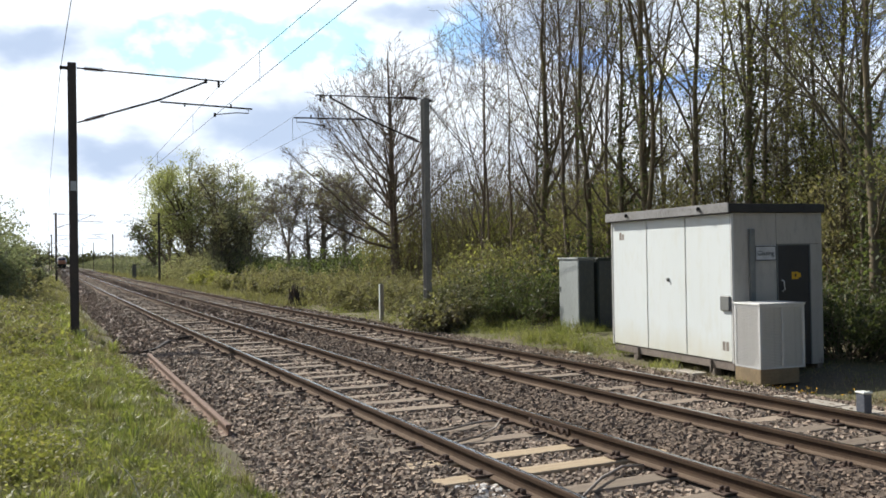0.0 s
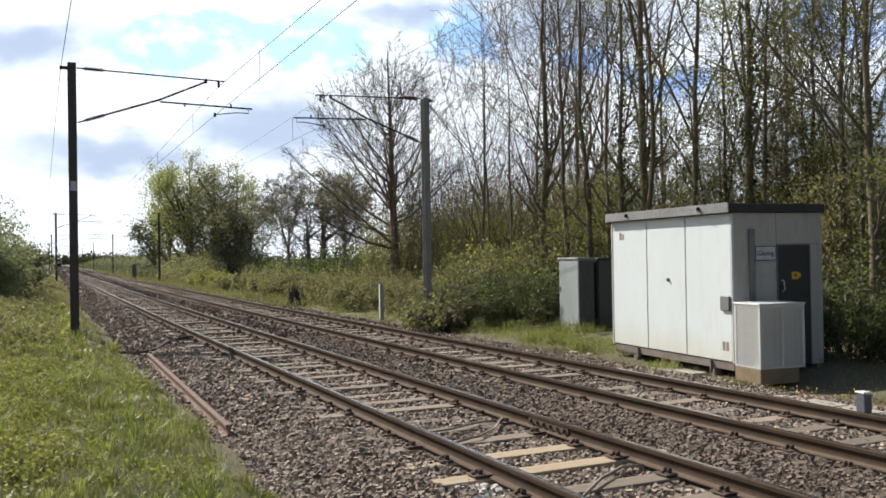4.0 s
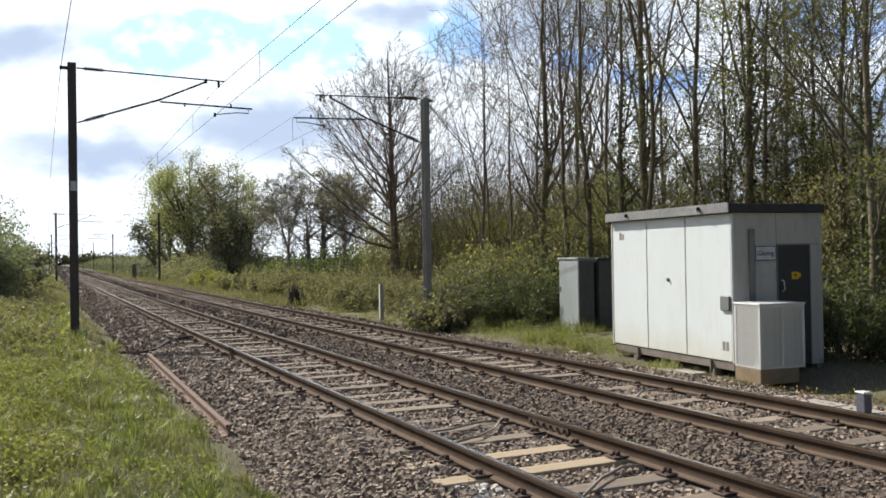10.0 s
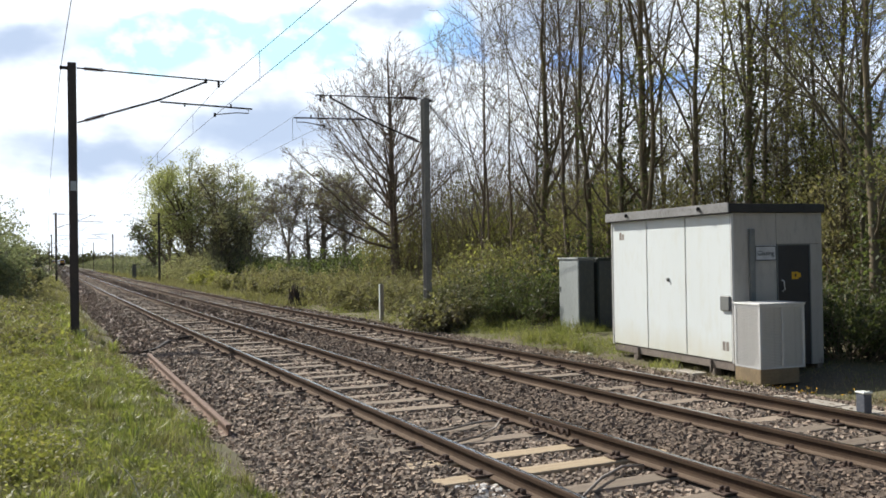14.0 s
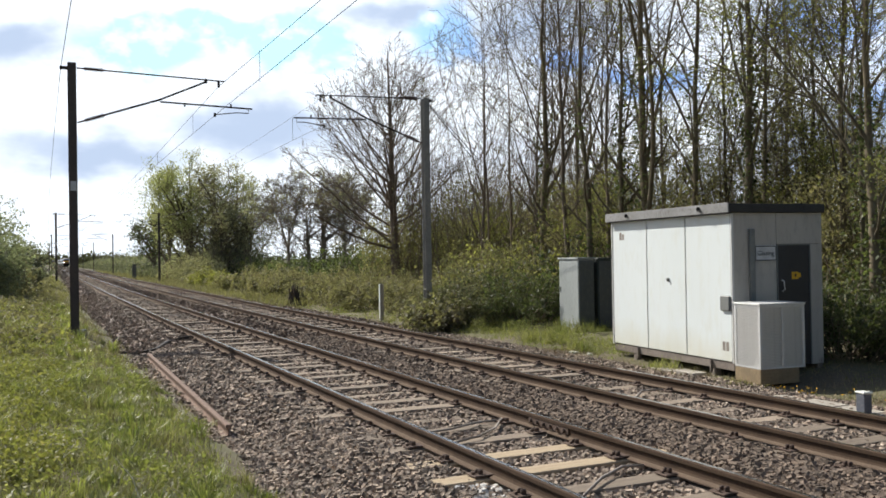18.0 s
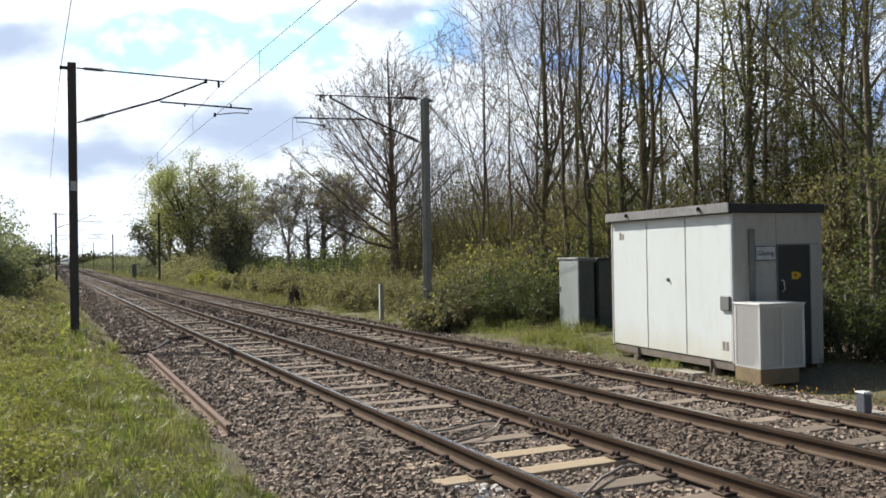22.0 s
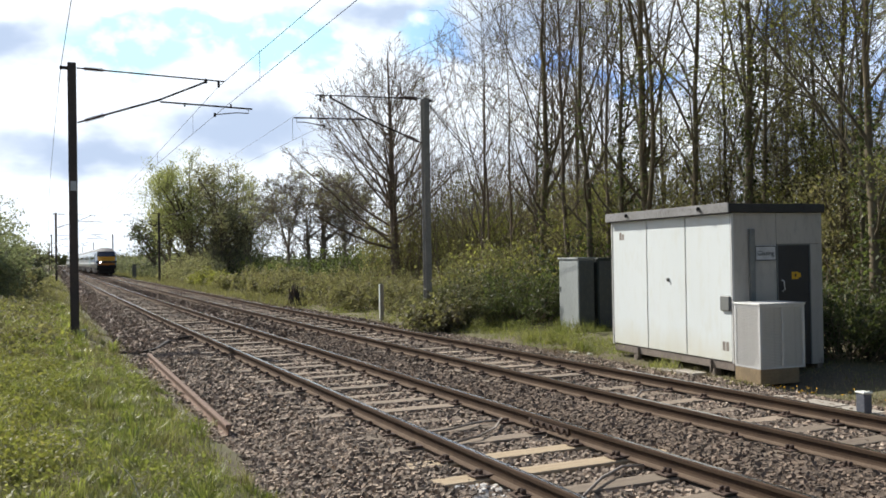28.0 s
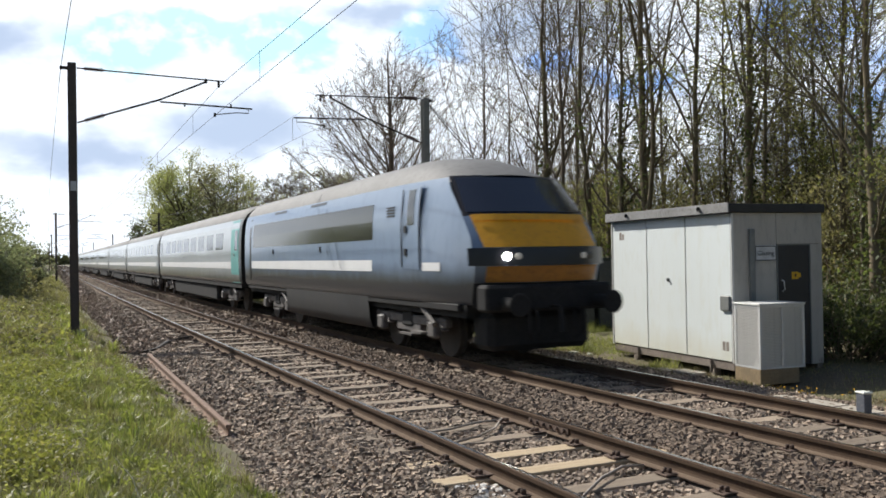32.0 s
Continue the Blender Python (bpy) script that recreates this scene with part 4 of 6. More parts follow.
def lumpy(rng, n, sx, sy, h, lumps=34, fill=0.35):
    """Points in a heap of overlapping clumps that stands on the ground."""
    c = rng.random((lumps, 3)) * np.array([2 * sx, 2 * sy, 1]) - np.array([sx, sy, 0])
    edge = 1 - 0.6 * np.clip((c[:, 0] / sx) ** 2 * 0.5 + (c[:, 1] / sy) ** 2 * 0.5, 0, 1)
    c[:, 2] = h * edge * (0.12 + 0.68 * rng.random(lumps))
    rad = np.minimum(h * 0.42, 0.95 * min(sx, sy)) * (0.40 + 0.45 * rng.random(lumps))
    k = rng.integers(0, lumps, n)
    d = rng.normal(size=(n, 3))
    d /= np.linalg.norm(d, axis=1, keepdims=True)
    q = d * rad[k, None] * (1 - fill * rng.random((n, 1)) ** 2) * np.array([1.15, 1.15, 1.0]) + c[k] + rng.normal(size=(n, 3)) * rad[k, None] * 0.10
    q[:, 2] = np.abs(q[:, 2])
    return q


def bush(x, y, seed, sx, sy, h, n, leaf, size, label, stems=30, name="bush", category="bush", group="lineside bushes", lumps=34, turn=0.0, twig=None, open_=0.6):
    """A bush of arching canes: most leaves sit in sprays along the canes, the rest fill it in clumps. open_: the share along the canes."""
    gz = float(ground_z(np.array(float(x)), np.array(float(y))))
    t = thing(name, pose(x, y, gz, 0, 0, turn), label, category, group)
    rng = np.random.default_rng(seed)
    lines, sprays = [], []
    for i in range(stems * 2):
        a, q = rng.random() * 6.283, math.sqrt(rng.random())
        p = np.array([math.cos(a) * q * sx * 0.75, math.sin(a) * q * sy * 0.75, -0.05])
        tilt = 0.25 + 0.6 * q * rng.random() + 0.25 * rng.random()
        d = np.array([math.cos(a) * tilt, math.sin(a) * tilt, 1.0]) + rng.normal(size=3) * 0.12
        P, R = branch(rng, p, d, h * (1.1 - 0.45 * q) * (0.65 + 0.5 * rng.random()), 0.010 + 0.007 * h * rng.random(), 8, 0.10, -0.055)
        P[:, 2] = np.maximum(P[:, 2], 0.03)
        lines.append((P, R, 4))
        sprays.append(P[3:])
        for k in range(4):
            p2, i2, v2 = along(P, 0.3 + 0.65 * rng.random())
            P2, R2 = branch(rng, p2, turned(rng, v2, 0.8), h * (0.12 + 0.2 * rng.random()), max(R[i2] * 0.5, 0.004), 3, 0.16, -0.02)
            P2[:, 2] = np.maximum(P2[:, 2], 0.03)
            lines.append((P2, np.maximum(R2, 0.003), 3))
            sprays.append(P2[1:])
    S = np.concatenate(sprays)
    m = int(n * open_)
    A = S[rng.integers(0, len(S), m)] + rng.normal(size=(m, 3)) * size * 0.9
    B = lumpy(rng, n - m, sx * 0.85, sy * 0.85, h * (0.8 if open_ > 0.3 else 1.08), lumps)
    V, F = leaves_np(rng, np.concatenate([A, B]), size, 0.45)
    lay("foliage", fast_mesh("foliage", V, F), leaf, t)
    V, F = tubes_np(lines)
    tagged(lay("twig_tangle", fast_mesh("twig_tangle", V, F, True), twig or M_TWIG, t), kind="stuff")
    return t


# the tall bare trees along the right of the line: x, y, seed, height, trunk radius, lean, forks, ivy
BARE = "tall bare tree with slender upswept branches in early bud"
IVIED = "tall bare tree with dark ivy climbing its trunk"
for x, y, s, H, r, lean, fork, ivy in (
        (16.6, 31.9, 11, 12.2, 0.085, (-1.3, 0.6), 2, 0), (17.8, 33.6, 12, 13.2, 0.07, (-0.2, 0.0), 1, 0), (18.2, 32.2, 10, 13.4, 0.07, (-0.4, 0.2), 1, 0), (17.9, 30.1, 13, 14.0, 0.08, (-0.4, 0.1), 1, 0),
        (17.2, 28.1, 14, 15.5, 0.16, (-0.5, 0.2), 3, 900), (16.9, 26.0, 15, 15.0, 0.105, (-0.3, 0.1), 1, 0), (18.8, 28.3, 16, 14.0, 0.07, (-0.1, 0.1), 1, 0), (16.4, 23.9, 17, 15.0, 0.115, (-0.9, 0.4), 2, 500),
        (17.4, 24.4, 18, 14.0, 0.085, (-0.8, 0.4), 1, 0), (16.6, 22.6, 19, 15.0, 0.10, (-0.2, 0.1), 1, 1300), (16.6, 21.3, 20, 16.0, 0.165, (-0.2, 0.1), 3, 1700), (19.6, 24.0, 21, 14.0, 0.07, (0.4, -0.2), 1, 0),
        (21.4, 30.5, 22, 13.0, 0.08, (0.2, 0.1), 1, 0), (22.6, 34.0, 23, 13.0, 0.09, (0.2, 0.1), 1, 0)):
    tree(x, y, s, H, r, IVIED if ivy else BARE, M_BARK_IVY if ivy else M_BARK, M_LEAF_OLIVE, 700, 0.06, clumps=120, clump_size=0.2, ivy=ivy, ivy_top=0.5, fork=fork, fork_at=(0.16, 0.5), fork_angle=0.40,
         n1=16, n2=5 if y > 29 else 4, n3=2, start=0.16, angle=0.82, reach=0.31, lift=0.10, curl=0.06, fine=0.007, fork_r=0.52, far=0.95, wander=1.7)
LEAFING = "tall tree coming into yellow-green leaf behind the building"
for x, y, s, H, r, lean, fork, ivy, n, bow in (
        (17.0, 19.7, 31, 15.5, 0.115, (-0.4, 0.2), 2, 500, 2600, 1.3), (18.3, 19.8, 32, 13.0, 0.07, (0.4, -0.2), 1, 0, 2000, 1.3), (17.4, 17.9, 33, 15.5, 0.15, (-0.2, 0.1), 2, 1500, 3200, 1.3), (18.3, 18.4, 34, 14.0, 0.085, (0.1, 0.0), 1, 0, 2600, 1.3),
        (20.0, 18.2, 35, 13.0, 0.10, (-0.5, 0.2), 2, 0, 4200, 1.3), (16.9, 14.0, 36, 13.0, 0.065, (-0.3, 0.2), 2, 900, 3600, 1.3), (16.3, 13.2, 37, 11.0, 0.135, (-4.7, 2.2), 1, 700, 4600, 2.2), (21.5, 20.5, 39, 12.0, 0.09, (0.3, 0.2), 2, 0, 4000, 1.3), (18.2, 15.6, 47, 13.5, 0.10, (0.2, 0.1), 3, 0, 4600, 1.3)):
    tree(x, y, s, H, r, LEAFING, M_BARK_IVY, M_LEAF_SPRING if s % 2 else M_LEAF_OLIVE, int(n * 1.7), 0.056, clumps=130, clump_size=0.25, ivy=ivy, fork=fork, n1=14, n2=5, n3=3, start=0.2, fork_at=(0.2, 0.5), fork_angle=0.42, fork_r=0.45, angle=0.7, reach=0.32, lift=0.05, curl=0.08, bow=bow, fine=0.007, wander=1.5)
# the leafing saplings that fill the wood: x, y, seed, height
SAPLING = "slender leafing sapling in the wood"
for i, (x, y, H) in enumerate(((18.6, 17.0, 6.2), (19.5, 18.9, 6.8), (19.0, 20.8, 6.4), (20.6, 17.4, 7.2), (21.4, 19.0, 7.4), (20.4, 21.9, 6.6), (18.9, 22.6, 5.6), (20.2, 24.8, 5.4), (18.4, 15.4, 5.6), (19.3, 14.2, 6.2), (17.9, 24.8, 4.6), (19.3, 26.7, 4.8),
                               (22.5, 21.5, 7.6), (23.0, 17.0, 7.8), (19.9, 30.6, 4.4), (18.9, 34.5, 4.0), (21.5, 26.5, 5.6), (20.8, 13.0, 6.4), (18.0, 12.0, 5.4))):
    tree(x, y, 600 + i, H * (1.2 if y > 18.5 else 0.9), 0.05, SAPLING, M_BARK_IVY, M_LEAF_SPRING if i % 5 == 0 else M_LEAF_DULL, 4600, 0.062, clumps=100, clump_size=0.28, group="saplings in the wood", fork=4, fork_at=(0.02, 0.25), fork_angle=0.35,
         n1=9, n2=5, n3=3, start=0.2, angle=0.7, reach=0.30, lift=0.05, curl=0.12, fine=0.005)
# the broad bare tree and the gnarled ones beyond it
tree(17.7, 43.9, 41, 13.2, 0.30, "broad bare tree with fanned upswept branches", M_BARK, M_LEAF_OLIVE, 400, 0.08, clumps=160, clump_size=0.15, fine=0.0085, fork=34, fork_at=(0.18, 0.76), fork_angle=0.92, splay=0.5, fork_r=0.30, far=0.92, lean=(-0.2, 0.1), n1=14, n2=5, n3=4, start=0.3, angle=0.55, reach=0.21, lift=0.07, curl=0.05, wander=0.5)
for x, y, s, H, r, n, ivy, fk in ((19.3, 71.5, 42, 9.2, 0.22, 500, 0, 7), (20.9, 71.0, 43, 10.3, 0.24, 1500, 300, 6), (21.7, 69.8, 44, 10.4, 0.32, 1700, 900, 7), (23.2, 68.4, 45, 9.6, 0.24, 1400, 200, 7)):
    tree(x, y, s, H, r, "gnarled spreading field tree with ivy on its trunk" if ivy else "gnarled bare field tree with twisted spreading boughs", M_BARK_HAZE, M_LEAF_FARDULL, n, 0.12, clumps=190, clump_size=0.30, fine=0.011, fork=fk + 5, fork_at=(0.45, 0.98), fork_angle=0.85, fork_r=0.5, lead=0.62, far=1.0, n1=15, n2=6, n3=5,
         start=0.3, angle=0.9, reach=0.20, lift=0.05, curl=0.15, ivy=ivy, ivy_top=0.72, low=0.45)
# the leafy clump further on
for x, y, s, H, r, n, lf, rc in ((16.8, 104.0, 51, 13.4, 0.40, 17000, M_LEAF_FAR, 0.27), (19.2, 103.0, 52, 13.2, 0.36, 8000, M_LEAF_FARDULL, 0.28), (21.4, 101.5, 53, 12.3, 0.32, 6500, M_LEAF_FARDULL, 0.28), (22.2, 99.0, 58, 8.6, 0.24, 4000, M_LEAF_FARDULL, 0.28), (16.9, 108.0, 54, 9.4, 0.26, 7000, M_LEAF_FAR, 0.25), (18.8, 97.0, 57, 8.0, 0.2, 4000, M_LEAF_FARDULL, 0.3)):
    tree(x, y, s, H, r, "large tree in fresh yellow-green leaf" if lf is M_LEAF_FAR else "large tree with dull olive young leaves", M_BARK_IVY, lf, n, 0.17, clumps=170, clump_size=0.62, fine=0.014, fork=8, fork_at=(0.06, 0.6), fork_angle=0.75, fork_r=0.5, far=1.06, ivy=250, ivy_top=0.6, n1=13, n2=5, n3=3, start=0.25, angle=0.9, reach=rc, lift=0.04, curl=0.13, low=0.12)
for x, y, s, H in ((17.3, 126, 55, 10.6), (16.0, 131, 56, 9.6)):
    tree(x, y, s, H, 0.30, "distant bare tree hung with dark ivy", M_BARK, M_LEAF_DARK, 3600, 0.20, clumps=60, clump_size=0.5, fine=0.02, fork=6, fork_at=(0.1, 0.5), fork_angle=0.7, n1=12, n2=5, n3=3, start=0.25, angle=0.9, reach=0.24, lift=0.05, low=0.15, ivy=1200, ivy_top=0.7)

# bushes and brambles right of the line
for x, y, s, sx, sy, h, n, leaf, size, lab in (
        (12.4, 25.0, 61, 1.2, 1.3, 1.7, 15000, M_LEAF_HEDGE, 0.058, "dense green bush beside the mast"),
        (13.9, 23.9, 62, 1.1, 1.0, 2.0, 14000, M_LEAF_DARK, 0.06, "dense dark evergreen bush by the cabinets"),
        (10.95, 24.1, 76, 0.5, 0.6, 1.25, 3500, M_BRAMBLE, 0.10, "low bramble clump round the foot of the mast"),
        (11.6, 25.2, 77, 0.6, 1.0, 1.3, 3500, M_BRAMBLE, 0.10, "low bramble clump round the foot of the mast"),
        (14.6, 26.8, 78, 1.4, 1.6, 2.7, 15000, M_LEAF_HEDGE, 0.062, "dense dark evergreen bush by the cabinets"),
        (15.3, 27.6, 63, 1.7, 2.5, 3.0, 11000, M_LEAF_OLIVE, 0.08, "olive green leafing shrub under the trees"),
        (15.8, 28.6, 74, 0.9, 1.0, 3.3, 2600, M_LEAF_SPRING, 0.085, "bright yellow-green young shrub among the brambles"),
        (14.9, 25.6, 75, 0.7, 0.8, 3.0, 1800, M_LEAF_SPRING, 0.085, "bright yellow-green young shrub among the brambles"),
        (13.4, 30.5, 64, 1.6, 2.5, 1.8, 22000, M_BRAMBLE, 0.062, "tangled bramble bush beside the mast"),
        (13.4, 36.0, 65, 1.8, 3.2, 1.7, 21000, M_BRAMBLE, 0.07, "low bramble thicket along the line"),
        (13.8, 43.0, 66, 2.0, 4.0, 1.8, 21000, M_BRAMBLE, 0.08, "low bramble thicket along the line"),
        (14.0, 52.0, 67, 2.0, 5.0, 2.0, 18000, M_BRAMBLE, 0.098, "low bramble thicket along the line"),
        (13.9, 63.0, 68, 1.8, 6.0, 1.6, 14000, M_BRAMBLE, 0.12, "grassy scrub along the line"),
        (14.2, 78.0, 69, 1.6, 6.0, 1.4, 8000, M_NETTLE, 0.16, "yellow-green scrub along the line"),
        (17.2, 24.0, 70, 1.4, 1.8, 3.0, 9000, M_LEAF_DEEP, 0.12, "dense dark evergreen bush by the cabinets"),
        (17.2, 13.3, 71, 1.5, 2.0, 2.0, 14000, M_LEAF_DARK, 0.075, "dark evergreen bush in shade behind the building"),
        (15.9, 11.0, 72, 1.3, 1.8, 1.7, 13000, M_LEAF_DARK, 0.075, "dark evergreen bush in shade behind the building"),
        (14.5, 12.7, 79, 1.0, 1.3, 2.0, 12000, M_LEAF_DARK, 0.06, "dark evergreen bush in shade behind the building"),
        (19.0, 15.8, 73, 2.0, 2.0, 3.4, 9000, M_LEAF_OLIVE, 0.13, "olive green leafing shrub under the trees")):
    bush(x, y, s, sx, sy, h, n, leaf, size, lab, open_=0.8 if leaf in (M_LEAF_DARK, M_LEAF_HEDGE, M_LEAF_SPRING) else 0.55, stems=42 if leaf in (M_LEAF_DARK, M_LEAF_HEDGE) else 30)


def thicket(name, seed, spots, n, size, leaf, label, twigs=400, tall=1.0):
    """Undergrowth too dense to count: leaves and thin stems over many spots (x, y, half width, height)."""
    rng = np.random.default_rng(seed)
    spots = np.array(spots, float)
    k = rng.integers(0, len(spots), n)
    a, rr = rng.random(n) * 6.283, np.sqrt(rng.random(n))
    x = spots[k, 0] + np.cos(a) * rr * spots[k, 2]
    y = spots[k, 1] + np.sin(a) * rr * spots[k, 2]
    top = spots[k, 3] * (1 - 0.45 * rr ** 2) * (0.75 + 0.25 * np.sin(x * 2.3 + k) * np.sin(y * 1.9))
    z = ground_z(x, y) + top * rng.random(n) ** 0.75
    V, F = leaves_np(rng, np.stack([x, y, z], -1), size)
    me = fast_mesh(name, V, F)
    ob = lay(name, me, leaf)
    tagged(ob, label, "undergrowth", kind="stuff")
    lines = []
    for i in range(twigs):
        s = spots[rng.integers(0, len(spots))]
        a, rr = rng.random() * 6.283, math.sqrt(rng.random()) * s[2]
        px, py = s[0] + math.cos(a) * rr, s[1] + math.sin(a) * rr
        p = np.array([px, py, float(ground_z(np.array(px), np.array(py))) - 0.05])
        P, R = branch(rng, p, np.array([rng.normal() * 0.22, rng.normal() * 0.22, 1.0]), s[3] * (0.8 + 0.6 * rng.random()) * tall, 0.012 + 0.035 * rng.random() ** 2, 5, 0.09, 0.03)
        lines.append((P, np.maximum(R, 0.004), 3))
        for q in (2, 3, 4):
            P2, R2 = branch(rng, P[q], np.array([rng.normal(), rng.normal(), 0.9]), s[3] * 0.28, max(R[q] * 0.5, 0.004), 2, 0.15, 0.05)
            lines.append((P2, np.maximum(R2, 0.003), 3))
    V, F = tubes_np(lines)
    w = lay("undergrowth_stems", fast_mesh("undergrowth_stems", V, F, True), M_TWIG)
    tagged(w, "thin brown stems of the undergrowth", "undergrowth", kind="stuff")
    return ob


_r = np.random.default_rng(7)
thicket("undergrowth", 81, [(19 + _r.random() * 8, 14 + i * 0.95, 2.2, 3.4 + 2.6 * _r.random()) for i in range(30)], 40000, 0.08, M_LEAF_OLIVE, "olive green undergrowth among the tree trunks", 700)
thicket("undergrowth", 89, [(18.5 + 6.5 * _r.random(), 32 + i * 0.8, 1.9, 6.0 + 2.6 * _r.random()) for i in range(22)], 76000, 0.085, M_LEAF_OLIVE, "olive and brown undergrowth among the bare trunks", 560)
thicket("undergrowth", 82, [(20 + _r.random() * 5, 50 + i * 2.2, 3.0, 2.2 + 1.5 * _r.random()) for i in range(30)], 34000, 0.2, M_LEAF_DARK, "dull green undergrowth at the foot of the far trees", 260)
thicket("undergrowth", 83, [(17.5 + _r.random() * 2, 12 + i * 1.3, 1.6, 1.7 + 1.2 * _r.random()) for i in range(28)], 38000, 0.085, M_BRAMBLE, "brambles and young leaves at the wood's edge", 320)
thicket("far_woods", 84, [(29 + _r.random() * 18, 18 + i * 2.0, 4.5, 6.0 + 3.6 * _r.random()) for i in range(40)], 60000, 0.2, M_LEAF_OLIVE, "olive woodland behind the trees", 700)
# Out of view: added trees that keep sky light off the building's end.
thicket("far_woods", 87, [(19 + _r.random() * 14, -45 + i * 2.2, 3.5, 7 + 4 * _r.random()) for i in range(26)], 9000, 0.45, M_LEAF_OLIVE, "unseen woodland added to hold back sky light", 200)
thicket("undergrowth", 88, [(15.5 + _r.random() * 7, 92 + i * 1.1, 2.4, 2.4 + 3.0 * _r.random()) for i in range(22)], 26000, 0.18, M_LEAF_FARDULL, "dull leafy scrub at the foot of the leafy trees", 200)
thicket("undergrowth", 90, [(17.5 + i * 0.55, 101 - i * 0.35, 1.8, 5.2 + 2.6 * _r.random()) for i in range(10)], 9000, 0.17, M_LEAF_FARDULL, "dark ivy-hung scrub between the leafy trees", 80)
thicket("far_woods", 85, [(19 + i * 0.55 + _r.random() * 8, 135 + i * 14, 7.0, 2.5 + 3.0 * _r.random()) for i in range(40)], 24000, 0.5, M_SCRUB, "distant hedges and woods along the line", 200)
thicket("far_woods", 86, [(-70 + i * 4.5, 900 + 40 * _r.random(), 12, 9 + 7 * _r.random()) for i in range(60)], 14000, 2.2, M_LEAF_OLIVE, "far tree line on the horizon", 40)
# left of the line
for x, y, s, sx, sy, h, n, leaf, size, lab in (
        (-3.4, 44.0, 91, 2.2, 3.0, 4.7, 64000, M_LEAF_WILLOW, 0.105, "tall grey-green willow bush on the bank"),
        (-3.0, 49.0, 97, 2.3, 2.9, 3.9, 26000, M_LEAF_WILLOW, 0.13, "grey-green willow bush on the bank"),
        (-3.6, 37.0, 92, 1.7, 2.4, 1.6, 9000, M_BRAMBLE, 0.12, "tangled bramble bush on the bank"),
        (-0.35, 72.0, 93, 1.0, 4.0, 3.6, 14000, M_SCRUB, 0.13, "rounded hedge bush on the bank"),
        (-1.6, 58.0, 94, 1.3, 4.5, 2.3, 9000, M_BRAMBLE, 0.18, "tangled bramble bush on the bank"),
        (-1.3, 100.0, 95, 0.9, 9.0, 2.5, 9000, M_SCRUB, 0.2, "rounded hedge bush on the bank")):
    bush(x, y, s, sx, sy, h, n, leaf, size, lab, open_=0.18, lumps=60)
thicket("far_hedge", 98, [(13.6 + float(off(112 + i * 9)), 112 + i * 9, 2.0, 1.2 + 1.4 * _r.random()) for i in range(36)], 16000, 0.28, M_SCRUB, "scrub running on beside the far line", 120)
thicket("far_hedge", 96, [(-3.0 + float(off(130 + i * 14)), 130 + i * 14, 2.6, 2.0 + 1.0 * _r.random()) for i in range(30)], 12000, 0.45, M_SCRUB, "hedge running on beside the line", 60)


# ---- grass and weeds ----
def blades(name, seed, n, region, h, leaf, label, width=0.006, category="grass", clump=0.0):
    rng = np.random.default_rng(seed)
    x, y = region(rng, n)
    if clump:
        keep = np.sin(x * 2.1 + 3 * np.sin(y * 0.8)) * np.sin(y * 1.7 + x) + rng.normal(size=n) * 0.35 > clump
        x, y = x[keep], y[keep]
    n = len(x)
    P = np.stack([x, y, ground_z(x, y) - 0.01], -1)
    a = rng.random(n) * 6.283
    hh = h * (0.35 + 0.9 * rng.random(n) ** 1.5) * (0.8 + 0.45 * np.sin(x * 2.7 + y) * np.sin(y * 2.2 - x))
    bend = np.stack([np.cos(a), np.sin(a), np.zeros(n)], -1) * (hh * (0.25 + 0.6 * rng.random(n)))[:, None]
    side = np.stack([-np.sin(a), np.cos(a), np.zeros(n)], -1) * (width * (0.6 + 0.8 * rng.random(n)))[:, None]
    up = np.zeros((n, 3))
    up[:, 2] = hh
    V = np.stack([P - side, P + side, P + up * 0.6 + bend * 0.35 + side * 0.8, P + up * 0.6 + bend * 0.35 - side * 0.8, P + up + bend], 1).reshape(-1, 3)
    b = np.arange(n)[:, None] * 5
    F = np.concatenate([b + np.array([0, 1, 2]), b + np.array([0, 2, 3]), b + np.array([3, 2, 4])]) if width < 0.006 else b + np.array([0, 1, 4])
    ob = lay(name, fast_mesh(name, V, F), leaf)
    return tagged(ob, label, category, kind="stuff")


def left_bank(y0, y1, u0, u1, power=1.0):
    def pick(rng, n):
        y = y0 + (y1 - y0) * rng.random(n) ** power
        edge = u1 - 0.20 * np.clip((y - 19) / 4, 0, 1) + 0.18 * np.sin(y * 1.7) + 0.12 * np.sin(y * 4.3) + rng.normal(size=n) * 0.12 - 0.35 * rng.random(n) ** 4 + 0.14 * np.sin(y * 9.7)
        u = u0 + (edge - u0) * rng.random(n)
        return u + off(y), y
    return pick


blades("grass", 101, 60000, left_bank(5.5, 16, -3.0, 1.85), 0.13, M_GRASS, "lush green grass beside the ballast", 0.0032, clump=-0.6)
blades("grass", 102, 34000, left_bank(16, 40, -4.0, 1.9, 1.4), 0.17, M_GRASS_DULL, "rough grass on the bank", 0.009)
blades("grass", 103, 18000, left_bank(40, 140, -5.0, 2.0, 1.3), 0.35, M_GRASS_DULL, "rough grass on the far bank", 0.02)
blades("grass", 110, 14000, left_bank(-6, 5.5, -4.0, 1.9), 0.17, M_GRASS, "grass where the path meets the line", 0.008)
blades("dry_grass", 104, 14000, left_bank(5.5, 35, -3.0, 2.2), 0.17, M_STRAW, "dry straw stalks in the grass", 0.003)


blades("dry_grass", 125, 60, left_bank(6.4, 11, -2.6, 1.0), 0.34, M_BLEACHED, "a few bleached dead stalks in the grass", 0.005)


